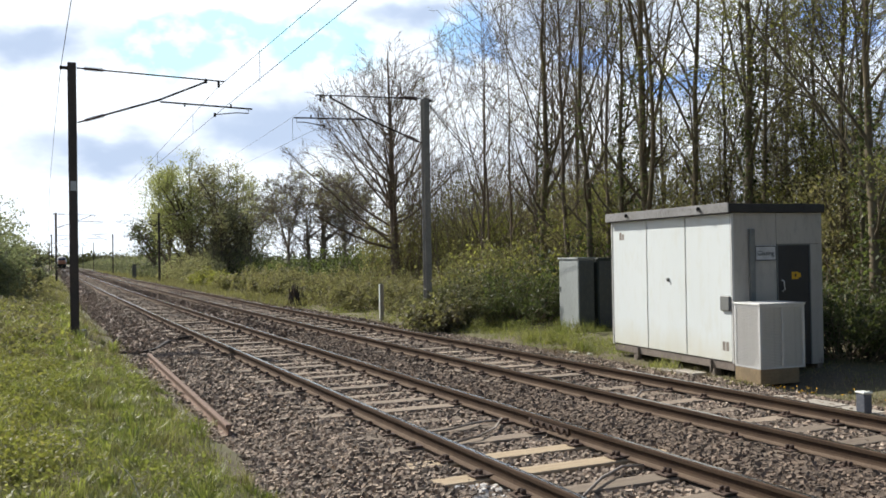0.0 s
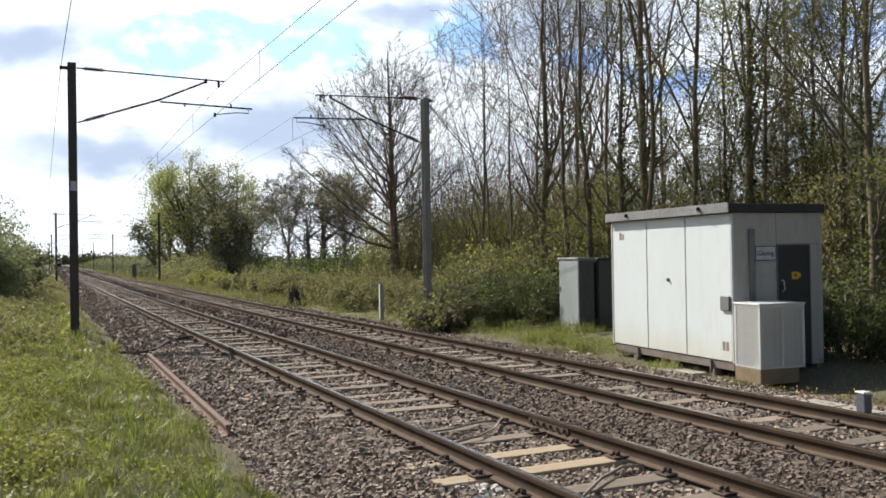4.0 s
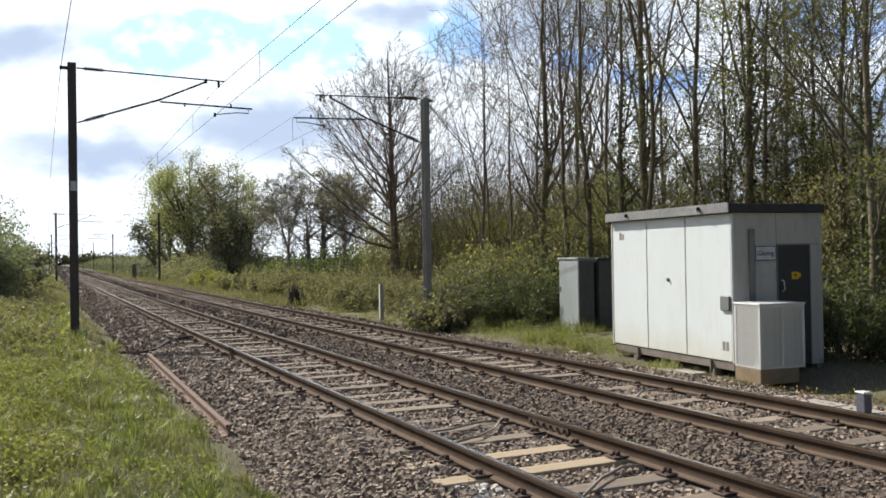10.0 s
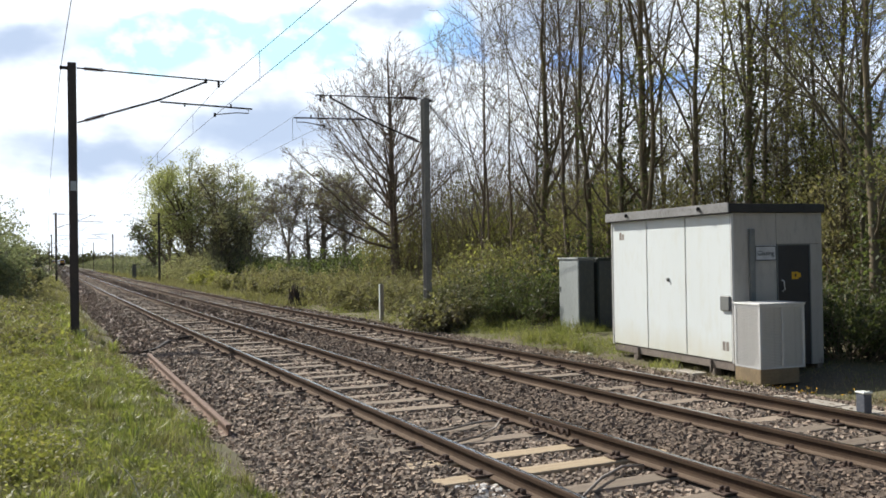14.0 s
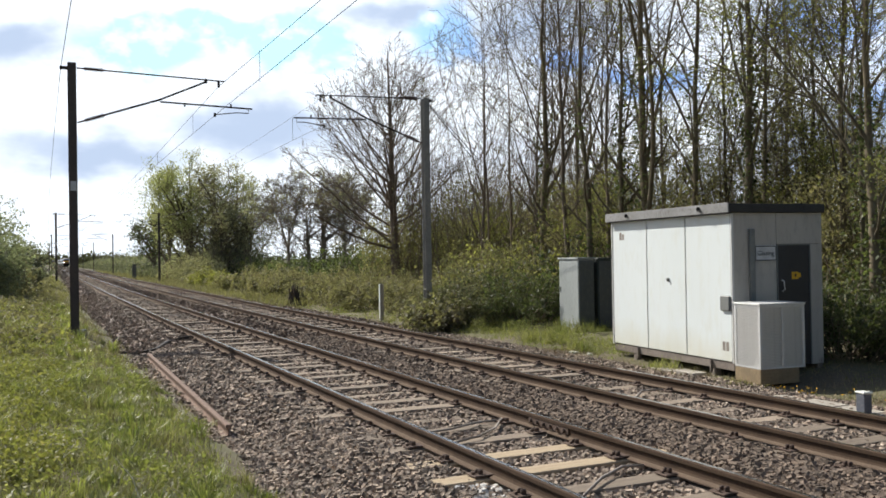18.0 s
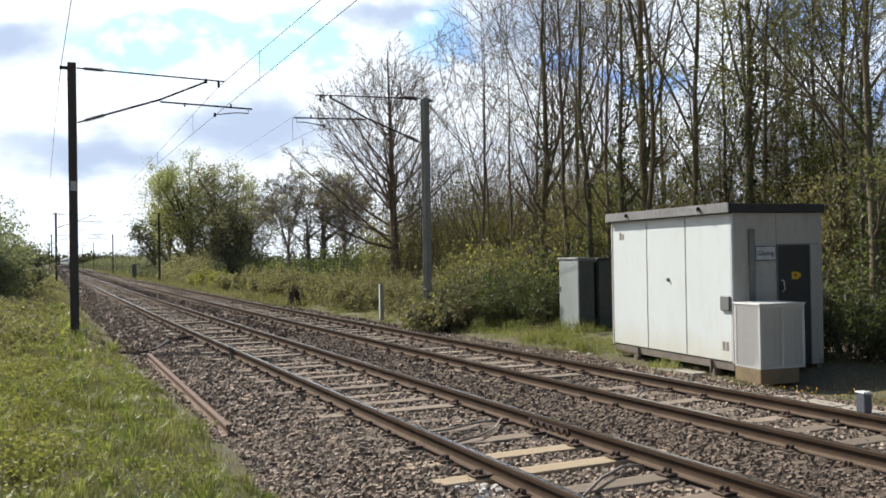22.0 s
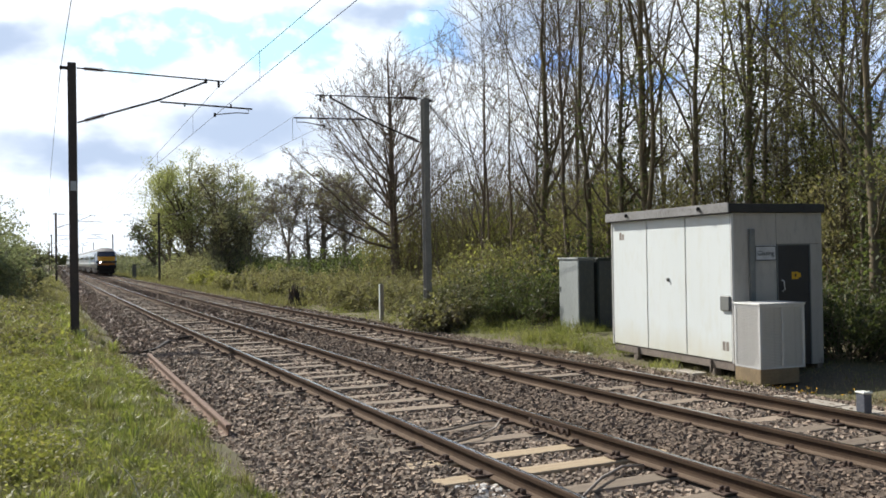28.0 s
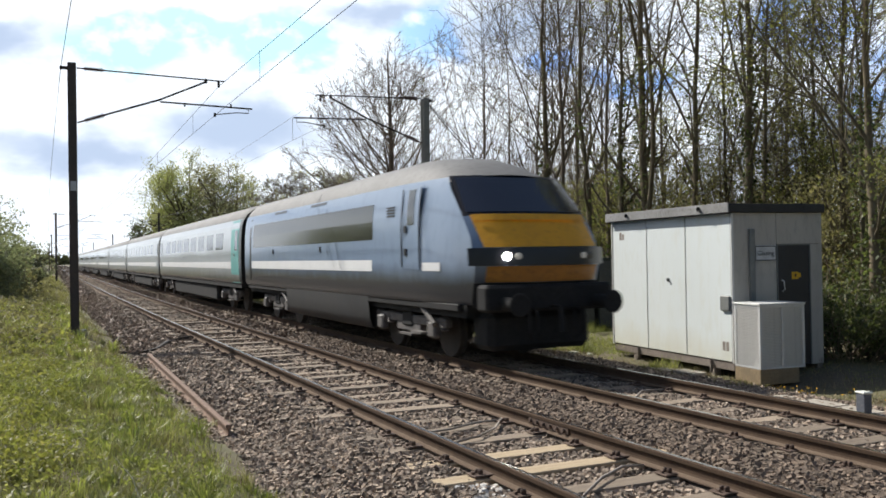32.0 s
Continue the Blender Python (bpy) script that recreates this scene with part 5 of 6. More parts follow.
def tussocks(name, seed, count, per, y0, y1, u0, u1, h, width, leaf, label):
    """Grass in spreading tussocks of uneven height."""
    rng = np.random.default_rng(seed)
    cx, cy = left_bank(y0, y1, u0, u1)(rng, count)
    tall = 0.45 + 0.75 * rng.random(count) ** 2
    k = np.repeat(np.arange(count), per)
    n = len(k)
    a = rng.random(n) * 6.283
    q = np.sqrt(rng.random(n))
    wide = 0.05 + 0.09 * rng.random(count)
    out = np.stack([np.cos(a), np.sin(a), np.zeros(n)], -1)
    P = np.stack([cx[k], cy[k], np.zeros(n)], -1) + out * (q * wide[k])[:, None]
    P[:, 2] = ground_z(P[:, 0], P[:, 1]) - 0.01
    hh = h * tall[k] * (0.45 + 0.65 * rng.random(n))
    sway = out * (hh * (0.25 + 0.75 * q * rng.random(n)))[:, None]
    side = np.stack([-np.sin(a), np.cos(a), np.zeros(n)], -1) * (width * (0.6 + 0.8 * rng.random(n)))[:, None]
    up = np.zeros((n, 3))
    up[:, 2] = hh
    V = np.stack([P - side, P + side, P + up * 0.65 + sway * 0.35 + side * 0.8, P + up * 0.65 + sway * 0.35 - side * 0.8, P + up * 0.92 + sway], 1).reshape(-1, 3)
    b = np.arange(n)[:, None] * 5
    F = np.concatenate([b + np.array([0, 1, 2]), b + np.array([0, 2, 3]), b + np.array([3, 2, 4])])
    return tagged(lay(name, fast_mesh(name, V, F), leaf), label, "grass", kind="stuff")


tussocks("grass_tussocks", 118, 620, 60, 6.2, 17, -3.2, 1.72, 0.24, 0.0042, M_TUSSOCK, "uneven green grass tussocks beside the ballast")
tussocks("grass_tussocks", 119, 240, 45, 6.2, 17, -3.2, 1.85, 0.24, 0.004, M_GRASS_DULL, "dull grey-green grass tussocks on the bank")
tussocks("grass_tussocks", 121, 500, 40, 17, 40, -4.5, 1.6, 0.36, 0.008, M_TUSSOCK, "grass tussocks further along the bank")


def verge(rng, n):
    y = 15.5 + 34 * rng.random(n) ** 1.2
    return 10.9 + 2.4 * rng.random(n) + off(y), y


def verge_far(rng, n):
    y = 40 + 180 * rng.random(n) ** 1.3
    return 10.1 + 3.5 * rng.random(n) + off(y), y


def shade_yard(rng, n):
    y = 5.5 + 6.5 * rng.random(n)
    return 10.5 + 5.0 * rng.random(n) + off(y), y


blades("grass", 107, 6000, shade_yard, 0.10, M_GRASS, "thin grass and litter on the ground by the building", 0.006, clump=0.1)
blades("dry_grass", 108, 5000, shade_yard, 0.07, M_STRAW, "dry litter on the ground by the building", 0.005)
def hut_front(rng, n):
    y = 7.6 + 10.5 * rng.random(n)
    return 10.1 + 1.15 * rng.random(n) + off(y), y


blades("dry_grass", 122, 5200, hut_front, 0.10, M_STRAW, "dry stalks and litter along the front of the building", 0.004, clump=0.0)
blades("grass", 123, 2600, hut_front, 0.16, M_GRASS_DULL, "thin weeds along the front of the building", 0.005, clump=0.35)
blades("grass", 105, 17000, verge, 0.20, M_GRASS, "patchy verge grass by the equipment building", 0.008, clump=-0.25)


def verge_edge(rng, n):
    y = 21 + 30 * rng.random(n)
    return 10.35 + 1.3 * rng.random(n) + off(y), y


blades("grass", 109, 7000, verge_edge, 0.15, M_GRASS_DULL, "thin dull grass at the edge of the ballast", 0.010, clump=-0.1)
blades("grass", 106, 20000, verge_far, 0.38, M_GRASS_DULL, "rough verge grass along the line", 0.03)


def weeds(name, seed, n, region, size, h, label, leaf):
    rng = np.random.default_rng(seed)
    x, y = region(rng, n)
    keep = np.sin(x * 1.1 + 2 * np.sin(y * 0.5)) * np.sin(y * 0.9 + x * 0.7) + 0.25 + rng.normal(size=n) * 0.3 > 0
    x, y = x[keep], y[keep]
    z = ground_z(x, y) + h * rng.random(len(x)) ** 0.6 * (0.55 + 0.45 * np.sin(x * 3.3 + y) * np.sin(y * 2.6))
    V, F = leaves_np(rng, np.stack([x, y, np.maximum(z, ground_z(x, y) + 0.02)], -1), size, flat=0.5)
    return tagged(lay(name, fast_mesh(name, V, F), leaf), label, "weeds", kind="stuff")


weeds("weeds", 111, 13000, left_bank(6.5, 18, -3.6, 1.3), 0.030, 0.2, "yellow-green nettles and weeds on the bank", M_NETTLE)
weeds("weeds", 112, 8000, left_bank(17, 42, -5.0, 1.0, 1.2), 0.05, 0.40, "yellow-green weeds and brambles on the bank", M_NETTLE)
weeds("weeds", 113, 22000, left_bank(20, 60, -5.0, 0.6, 1.3), 0.10, 0.6, "brambles on the far bank", M_BRAMBLE)


def weed_heaps(name, seed, heaps, per, y0, y1, u0, u1, size, leaf, label):
    """Weeds that grow in clumps: leaves over the shell of many small heaps."""
    rng = np.random.default_rng(seed)
    y = y0 + (y1 - y0) * rng.random(heaps) ** 1.2
    u = u0 + (u1 - u0) * rng.random(heaps) ** 0.9
    x = u + off(y)
    r = 0.16 + 0.26 * rng.random(heaps)
    h = r * (0.75 + 0.7 * rng.random(heaps))
    k = np.repeat(np.arange(heaps), per)
    d = rng.normal(size=(len(k), 3))
    d[:, 2] = np.abs(d[:, 2])
    d /= np.linalg.norm(d, axis=1, keepdims=True)
    d *= (1 - 0.5 * rng.random((len(k), 1)) ** 2.5)
    P = np.stack([x[k] + d[:, 0] * r[k], y[k] + d[:, 1] * r[k], np.zeros(len(k))], -1)
    P[:, 2] = ground_z(P[:, 0], P[:, 1]) + 0.02 + d[:, 2] * h[k]
    V, F = leaves_np(rng, P, size, flat=0.35)
    return tagged(lay(name, fast_mesh(name, V, F), leaf), label, "weeds", kind="stuff")


weed_heaps("weeds", 114, 150, 330, 7.5, 20, -3.8, 0.4, 0.031, M_NETTLE, "clumps of yellow-green nettles on the bank")
weed_heaps("weeds", 115, 130, 170, 18, 40, -5.0, 0.6, 0.05, M_NETTLE, "clumps of yellow-green weeds further along the bank")
weed_heaps("weeds", 116, 130, 130, 17, 38, -5.0, 0.4, 0.08, M_BRAMBLE, "clumps of brown bramble on the bank")
weed_heaps("weeds", 117, 45, 130, 7, 16, -1.5, 1.5, 0.032, M_GRASS, "low green clumps in the grass")


weed_heaps("weeds", 124, 70, 150, 15.5, 27, 11.0, 13.2, 0.035, M_GRASS, "low clumps of green weeds on the verge by the cabinets")


def tuft(x, y, seed, n, h, label):
    t = blades("grass_tuft", seed, n, lambda r, k: (x + r.normal(size=k) * 0.16, y + r.normal(size=k) * 0.2), h, M_GRASS, label, 0.008)
    return t


for i, (x, y) in enumerate(((11.9, 18.9), (12.5, 20.0), (11.6, 19.6), (11.3, 16.9), (12.6, 22.6), (10.9, 13.6), (11.9, 23.2), (12.2, 24.6), (13.85, 20.45), (14.25, 20.4), (13.3, 21.0))):
    tuft(x, y, 120 + i, 420, 0.42 if i != 5 else 0.3, "tuft of long grass by the cabinets")

for i, (x, y) in enumerate(((10.75, 9.9), (10.9, 10.1), (10.55, 8.2), (11.0, 9.4), (10.6, 10.3), (10.8, 8.0))):
    rng = np.random.default_rng(140 + i)
    P = np.stack([x + rng.normal(size=9) * 0.10, y + rng.normal(size=9) * 0.12, np.zeros(9)], -1)
    P[:, 2] = ground_z(P[:, 0], P[:, 1]) + 0.10 + 0.08 * rng.random(9)
    t = thing("yellow_flower_plant", pose(0, 0, 0), "small yellow wild flowers by the trough", "flower", "wild flowers")
    V, F = leaves_np(rng, P, 0.05, flat=0.6)
    tagged(lay("petals", fast_mesh("petals", V, F), M_YELLOW, t), kind="stuff")
    V, F = tubes_np([(np.array([[q[0], q[1], q[2] - 0.2], [q[0] + 0.005, q[1], q[2] - 0.1], q]), np.array([0.003, 0.003, 0.002]), 3) for q in P])
    tagged(lay("stalk_tangle", fast_mesh("stalk_tangle", V, F), M_GRASS, t), kind="stuff")


# ---- the trains ----
# The trains' sides turn darker towards the sill.
M_BODY = surface("coach_paint_grey", (0.46, 0.50, 0.53), (0.42, 0.46, 0.49), (0.38, 0.41, 0.44), scale=0.5, fine=6, rough=0.30, bump=0.02, coat=0.4, stretch=(1, 1, 0.3), low_tone=((0.07, 0.073, 0.078), 1.55, 1.15, 0.3))
M_LEADBLUE = surface("driving_van_paint_blue_grey", (0.205, 0.28, 0.40), (0.18, 0.25, 0.365), (0.16, 0.225, 0.33), scale=0.5, fine=6, rough=0.30, bump=0.02, coat=0.4, stretch=(1, 1, 0.3), low_tone=((0.036, 0.040, 0.048), 1.74, 1.34, 0.35))
M_STRIPE = surface("white_stripe_paint", (0.80, 0.81, 0.82), (0.74, 0.75, 0.76), scale=1.5, rough=0.4, bump=0)
M_ROOFC = surface("coach_roof_grey", (0.148, 0.15, 0.154), (0.12, 0.122, 0.126), (0.096, 0.098, 0.10), scale=0.6, fine=8, rough=0.7, bump=0.1)
M_TEAL = surface("door_teal", (0.16, 0.42, 0.40), (0.13, 0.36, 0.35), scale=2, rough=0.4, bump=0)
M_NOSE = surface("cab_front_yellow", (0.80, 0.385, 0.016), (0.74, 0.35, 0.016), (0.66, 0.31, 0.02), scale=1.5, fine=12, rough=0.45, bump=0.02)
# Front yellow darkened to orange-brown for the shade on the downturned lower panel.
M_NOSE_LOW = surface("cab_front_shaded_orange", (0.42, 0.185, 0.03), (0.33, 0.145, 0.03), (0.24, 0.11, 0.03), scale=1.5, fine=12, rough=0.6, bump=0.02)
M_BAND = surface("cab_lamp_band_dark", (0.014, 0.014, 0.018), scale=3, rough=0.3, bump=0)
M_UNDER = surface("underframe_black", (0.019, 0.0195, 0.021), (0.027, 0.0265, 0.0265), (0.014, 0.0142, 0.015), scale=3, fine=20, rough=0.85, bump=0.2, spec=0.25)
M_SKIRT = surface("skirt_dirty_grey", (0.021, 0.0225, 0.026), (0.029, 0.0285, 0.029), (0.016, 0.017, 0.019), scale=1.5, fine=12, rough=0.6, bump=0.05, stretch=(1, 1, 0.4))
M_BOGIE = surface("bogie_grey", (0.14, 0.13, 0.125), (0.09, 0.082, 0.078), (0.05, 0.045, 0.042), scale=4, fine=20, rough=0.7, bump=0.2)
M_WHEEL = surface("wheel_steel", (0.05, 0.042, 0.037), (0.035, 0.03, 0.027), scale=5, rough=0.8, metal=0.0, bump=0.1)
M_PANE = surface("coach_window_dark", (0.035, 0.042, 0.045), (0.03, 0.035, 0.037), scale=1, rough=0.07, bump=0, spec=0.7)
M_PANEL_DK = surface("grey_brown_window_band", (0.042, 0.045, 0.04), (0.036, 0.038, 0.034), scale=1, rough=0.10, bump=0, spec=0.5)
M_SCREEN = surface("windscreen_dark", (0.012, 0.016, 0.03), (0.01, 0.014, 0.026), scale=1, rough=0.05, bump=0, spec=1.0)
M_LAMP = glowing("headlamp_lit", (1.0, 0.97, 0.88), 40)
# Weak emission added in place of reflections on the marker lamp glass.
M_LAMP_DIM = glowing("marker_lamp_glint", (0.35, 0.34, 0.31), 0.25)
M_LAMP_OFF = surface("lamp_glass_dull", (0.16, 0.16, 0.15), scale=3, rough=0.2, bump=0)

# half of the cross-section from the sill over the side to the crown
SIDE = ((1.30, 1.02), (1.345, 1.12), (1.365, 1.6), (1.365, 2.15), (1.35, 2.6), (1.31, 3.0), (1.24, 3.22))
ROOF = ((1.24, 3.22), (1.12, 3.42), (0.92, 3.58), (0.62, 3.70), (0.30, 3.755), (0.0, 3.77))


def half_x(z):
    return float(np.interp(z, [p[1] for p in SIDE], [p[0] for p in SIDE]))


def loft(sections, close=False):
    bm = bmesh.new()
    rows = [[bm.verts.new(p) for p in s] for s in sections]
    for a, b in zip(rows, rows[1:]):
        for i in range(len(a) - 1):
            bm.faces.new((a[i], a[i + 1], b[i + 1], b[i]))
    if close:
        for r in (rows[0], rows[-1]):
            if len(r) > 2:
                bm.faces.new(r)
    bmesh.ops.recalc_face_normals(bm, faces=bm.faces)
    return bm


def side_patch(y0, y1, z0, z1, s, out=0.004, n=4, out1=None):
    """A thin panel on the curved side of a coach."""
    rows = []
    for y, out in ((y0, out), (y1, out if out1 is None else out1)):
        rows.append([(s * (half_x(z0 + (z1 - z0) * i / n) + out), y, z0 + (z1 - z0) * i / n) for i in range(n + 1)])
    bm = loft(rows)
    ret = bmesh.ops.solidify(bm, geom=bm.faces[:], thickness=0.003)
    return bm


def bogie(parent, y):
    b = part("bogie", boxed(-1.12, 1.12, y - 0.25, y + 0.25, 0.50, 0.80, bevel=0.03), M_UNDER, parent, "grey bogie with springs and wheels")
    for s in (-1, 1):
        bm = boxed(s * 1.03 - 0.07, s * 1.03 + 0.07, y - 1.75, y + 1.75, 0.56, 0.72, bevel=0.02)
        box(bm, s * 1.03 - 0.06, s * 1.03 + 0.06, y - 0.6, y + 0.6, 0.40, 0.58, 0.02)
        part("side_frame", bm, M_BOGIE, b)
        for dy in (-1.3, 1.3):
            w = lathe(bmesh.new(), [(-0.07, 0.30), (-0.065, 0.457), (0.04, 0.457), (0.06, 0.485), (0.07, 0.485), (0.075, 0.3)], (s * 0.75, y + dy, 0.457), (-s, 0, 0), 20)
            part("wheel", w, M_WHEEL, b)
            part("axle_box", boxed(s * 1.12 - 0.08, s * 1.12 + 0.08, y + dy - 0.17, y + dy + 0.17, 0.36, 0.66, bevel=0.04), M_BOGIE, b)
            for o in (-0.3, 0.3):
                part("spring", lathe(bmesh.new(), [(h, 0.09 if int(h * 40) % 2 else 0.07) for h in np.arange(0, 0.26, 0.025)], (s * 1.05, y + dy + o, 0.50), (0, 0, 1), 8), M_BOGIE, b)
        part("damper", tube(bmesh.new(), [(s * 1.2, y - 1.5, 0.62), (s * 1.22, y - 0.85, 1.0)], 0.05, 7), M_BOGIE, b)
        part("step", boxed(s * 1.14 - 0.02, s * 1.14 + 0.12, y - 0.30, y + 0.30, 0.33, 0.37), M_BOGIE, b)
    return b


def coach(door_paint, txt):
    t = thing("passenger_coach", pose(0, 0, 0), txt, "railway coach", "coaches of the train")
    L = 22.3
    ys = (0.0, 0.12, L - 0.12, L)
    ins = (0.05, 0.0, 0.0, 0.05)
    side_secs = []
    for y, i in zip(ys, ins):
        side_secs.append([(-(x - i), y, z) for x, z in SIDE])
    part("side_wall", loft(side_secs), M_BODY, t)
    part("side_wall", loft([[(-x, y, z) for x, y, z in s] for s in side_secs]), M_BODY, t)
    roof = [[(-(x - i), y, z - i) for x, z in ROOF] + [((x - i), y, z - i) for x, z in ROOF[::-1][1:]] for y, i in zip(ys, ins)]
    part("roof", loft(roof), M_ROOFC, t, "grey ribbed roof", smooth=True)
    for y in (0.004, L - 0.004):
        prof = [(-x, y, z) for x, z in SIDE] + [(-x, y, z) for x, z in ROOF[1:]] + [(x, y, z) for x, z in ROOF[::-1][1:]] + [(x, y, z) for x, z in SIDE[::-1][1:]]
        bm = bmesh.new()
        bm.faces.new([bm.verts.new((x * 0.955, yy, z - 0.05)) for x, yy, z in prof])
        part("end_wall", bm, M_UNDER, t)
    for s in (-1, 1):
        part("stripe", side_patch(0.1, L - 0.1, 1.52, 1.76, s), M_STRIPE, t, "white stripe")
        for i in range(8):
            y = 3.0 + i * 2.12
            w = part("window", side_patch(y, y + 1.5, 2.22, 2.84, s, 0.005), M_PANE, t, "wide tinted window")
        for y in (0.13, L - 1.27):
            d = part("door", side_patch(y, y + (1.35 if y < 5 and door_paint is M_TEAL else 0.85), 1.03, 3.20, s, 0.008, 6), door_paint if y < 5 else M_BODY, t, "teal passenger door" if door_paint is M_TEAL and y < 5 else "grey passenger door")
            part("window", side_patch(y + 0.2, y + 0.65, 2.15, 2.85, s, 0.014), M_PANE, d)
            part("handle", boxed(*sorted((s * 1.38, s * 1.40)), y + 0.68, y + 0.74, 1.95, 2.05), M_STRIPE, d)
    bm = boxed(-1.28, 1.28, 0.1, L - 0.1, 0.86, 1.03)
    part("underframe", bm, M_UNDER, t, "black underframe")
    part("skirt", boxed(-1.20, 1.20, 5.2, L - 5.2, 0.24, 0.88, bevel=0.08), M_UNDER, t)
    for y in (-0.35, L + 0.02):
        part("gangway", boxed(-0.55, 0.55, y, y + 0.32, 1.1, 3.25, bevel=0.04), M_UNDER, t, "black corridor connection")
    for y in (2.9, L - 2.9):
        bogie(t, y)
    for i in range(5):
        part("roof_vent", boxed(-0.25, 0.25, 3 + i * 4.0, 3.7 + i * 4.0, 3.745, 3.80, bevel=0.02), M_ROOFC, t)
    return t


def driving_van(name="driving_van", body=None, txt="blue-grey driving van with a yellow cab front", lit=True, nose=None, band=None):
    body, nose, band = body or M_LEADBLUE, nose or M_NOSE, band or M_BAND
    t = thing(name, pose(0, 0, 0), txt, "railway driving van", "trains")
    L = 17.5
    # the cab tapers in plan and rakes back above the lamp band: where each height's front lies, and how wide the cab is there
    zs = [p[1] for p in SIDE]

    def front(z):
        return float(np.interp(z, (1.0, 1.35, 1.67, 1.95, 2.56, 3.22, 3.55, 3.77), (0.70, 0.62, 0.50, 0.52, 1.02, 1.75, 2.35, 3.3)))

    def corner(z, x):
        """The set-back of the cab at that half width."""
        return front(z) + 0.55 * max(0.0, abs(x) / 1.36) ** 3

    def side_section(f):
        out = []
        for x, z in SIDE:
            y0 = corner(z, 1.2)
            xx = x - 0.16 * (1 - min(1, f / 2.2)) ** 2
            out.append((-xx, y0 + f, z))
        return out

    secs = [side_section(f) for f in (0.0, 0.3, 0.7, 1.2, 1.7, 2.2)]
    secs += [[(-x, y, z) for x, z in SIDE] for y in (5.2, L - 0.1, L)]
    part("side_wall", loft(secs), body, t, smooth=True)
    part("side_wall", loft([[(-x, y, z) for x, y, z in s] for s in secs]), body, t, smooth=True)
    roof = []
    for f, drop in ((0.0, 0.0), (0.5, 0.0), (1.2, 0.0), (2.2, 0.0), (6.0, 0), (L - 0.05, 0)):
        row = []
        for x, z in list(((-x, z) for x, z in ROOF)) + [(x, z) for x, z in ROOF[::-1][1:]]:
            k = (1 - min(1, f / 2.2)) ** 2
            zz = z - k * (0.10 + 0.42 * max(0, (z - 3.22) / 0.55))
            y = corner(3.22, min(abs(x), 1.2)) + f if f < 3 else f + 0.0
            row.append((x * (1 - 0.13 * k), y, zz))
        roof.append(row)
    part("roof", loft(roof), M_ROOFC, t, "grey domed roof", smooth=True)

    def face(z0, z1, x0, x1, out=0.0, n=10, m=3):
        rows = []
        for i in range(m + 1):
            z = z0 + (z1 - z0) * i / m
            w0, w1 = x0(z) if callable(x0) else x0, x1(z) if callable(x1) else x1
            rows.append([(w0 + (w1 - w0) * j / n, corner(z, w0 + (w1 - w0) * j / n) - out, z) for j in range(n + 1)])
        bm = loft(rows)
        return bm

    wid = lambda z: float(np.interp(z, (1.0, 1.95, 2.56, 3.22), (1.19, 1.205, 1.20, 1.10)))
    neg = lambda z: -wid(z)
    part("windscreen", face(2.57, 3.20, lambda z: -wid(z) + 0.06, lambda z: wid(z) - 0.06, 0.006), M_SCREEN, t, "wide dark windscreen", smooth=True)
    part("cab_front", face(2.50, 3.24, neg, wid), M_BAND, t, smooth=True)
    part("nose_panel", face(1.97, 2.52, lambda z: -1.08 - 0.05 * (z - 1.97), lambda z: 1.05 + 0.05 * (z - 1.97), 0.01), nose, t, "yellow nose panel", smooth=True)
    part("nose_lip", face(2.42, 2.53, -1.09, 1.06, 0.045), nose, t, smooth=True)
    part("nose_back", face(1.39, 2.5, neg, wid), body, t, smooth=True)
    part("valance", face(0.98, 1.385, neg, wid, 0.004), M_UNDER, t, "black lower front", smooth=True)
    part("lamp_band", face(1.67, 1.96, -1.31, 1.28, 0.05), band, t, "black lamp band", smooth=True)
    part("nose_panel", face(1.40, 1.66, -1.06, 1.03, 0.02), M_NOSE_LOW if lit else nose, t, "orange lower panel, shade painted in on the near van", smooth=True)
    for s in (-1, 1):
        for k, dx in enumerate((0.80, 0.62)):
            yl = corner(1.82, dx) - 0.06
            mat = M_LAMP if lit and s < 0 and k == 0 else M_LAMP_DIM if lit and k else M_LAMP_OFF
            wide = 1.15 if mat is M_LAMP else 1.0
            part("headlight", lathe(bmesh.new(), [(0, 0.055 * wide), (0.02, 0.055 * wide), (0.03, 0.035 * wide)], (s * dx, yl, 1.82), (0, -1, 0), 14), mat, t, "bright lit round headlight" if mat is M_LAMP else "marker lamp with a faint glow for reflections" if mat is M_LAMP_DIM else "unlit lamp")
    part("bufferbeam", boxed(-1.2, 1.2, 0.52, 0.9, 0.92, 1.36, bevel=0.05), M_UNDER, t, "black bufferbeam")
    for s in (-1, 1):
        bf = part("buffer", lathe(bmesh.new(), [(-0.5, 0.11), (-0.16, 0.11), (-0.16, 0.085), (-0.05, 0.085), (-0.05, 0.16), (-0.02, 0.19), (0.0, 0.17)], (s * 0.87, 0.02, 1.06), (0, -1, 0), 16), M_UNDER, t, "black oval buffer")
    part("coupling", tube(bmesh.new(), [(0, 0.55, 1.0), (0, 0.25, 0.98), (0, 0.2, 0.6)], 0.05, 6), M_UNDER, t)
    for dx in (-0.5, -0.35, 0.35, 0.5):
        part("hose", tube(bmesh.new(), [(dx, 0.55, 1.0), (dx, 0.38, 0.9), (dx, 0.36, 0.6), (dx * 0.8, 0.45, 0.45)], 0.025, 5), M_UNDER, t)
    part("snow_plough", boxed(-0.98, 0.98, 0.85, 1.5, 0.26, 0.90, bevel=0.10), M_UNDER, t, "black obstacle deflector")
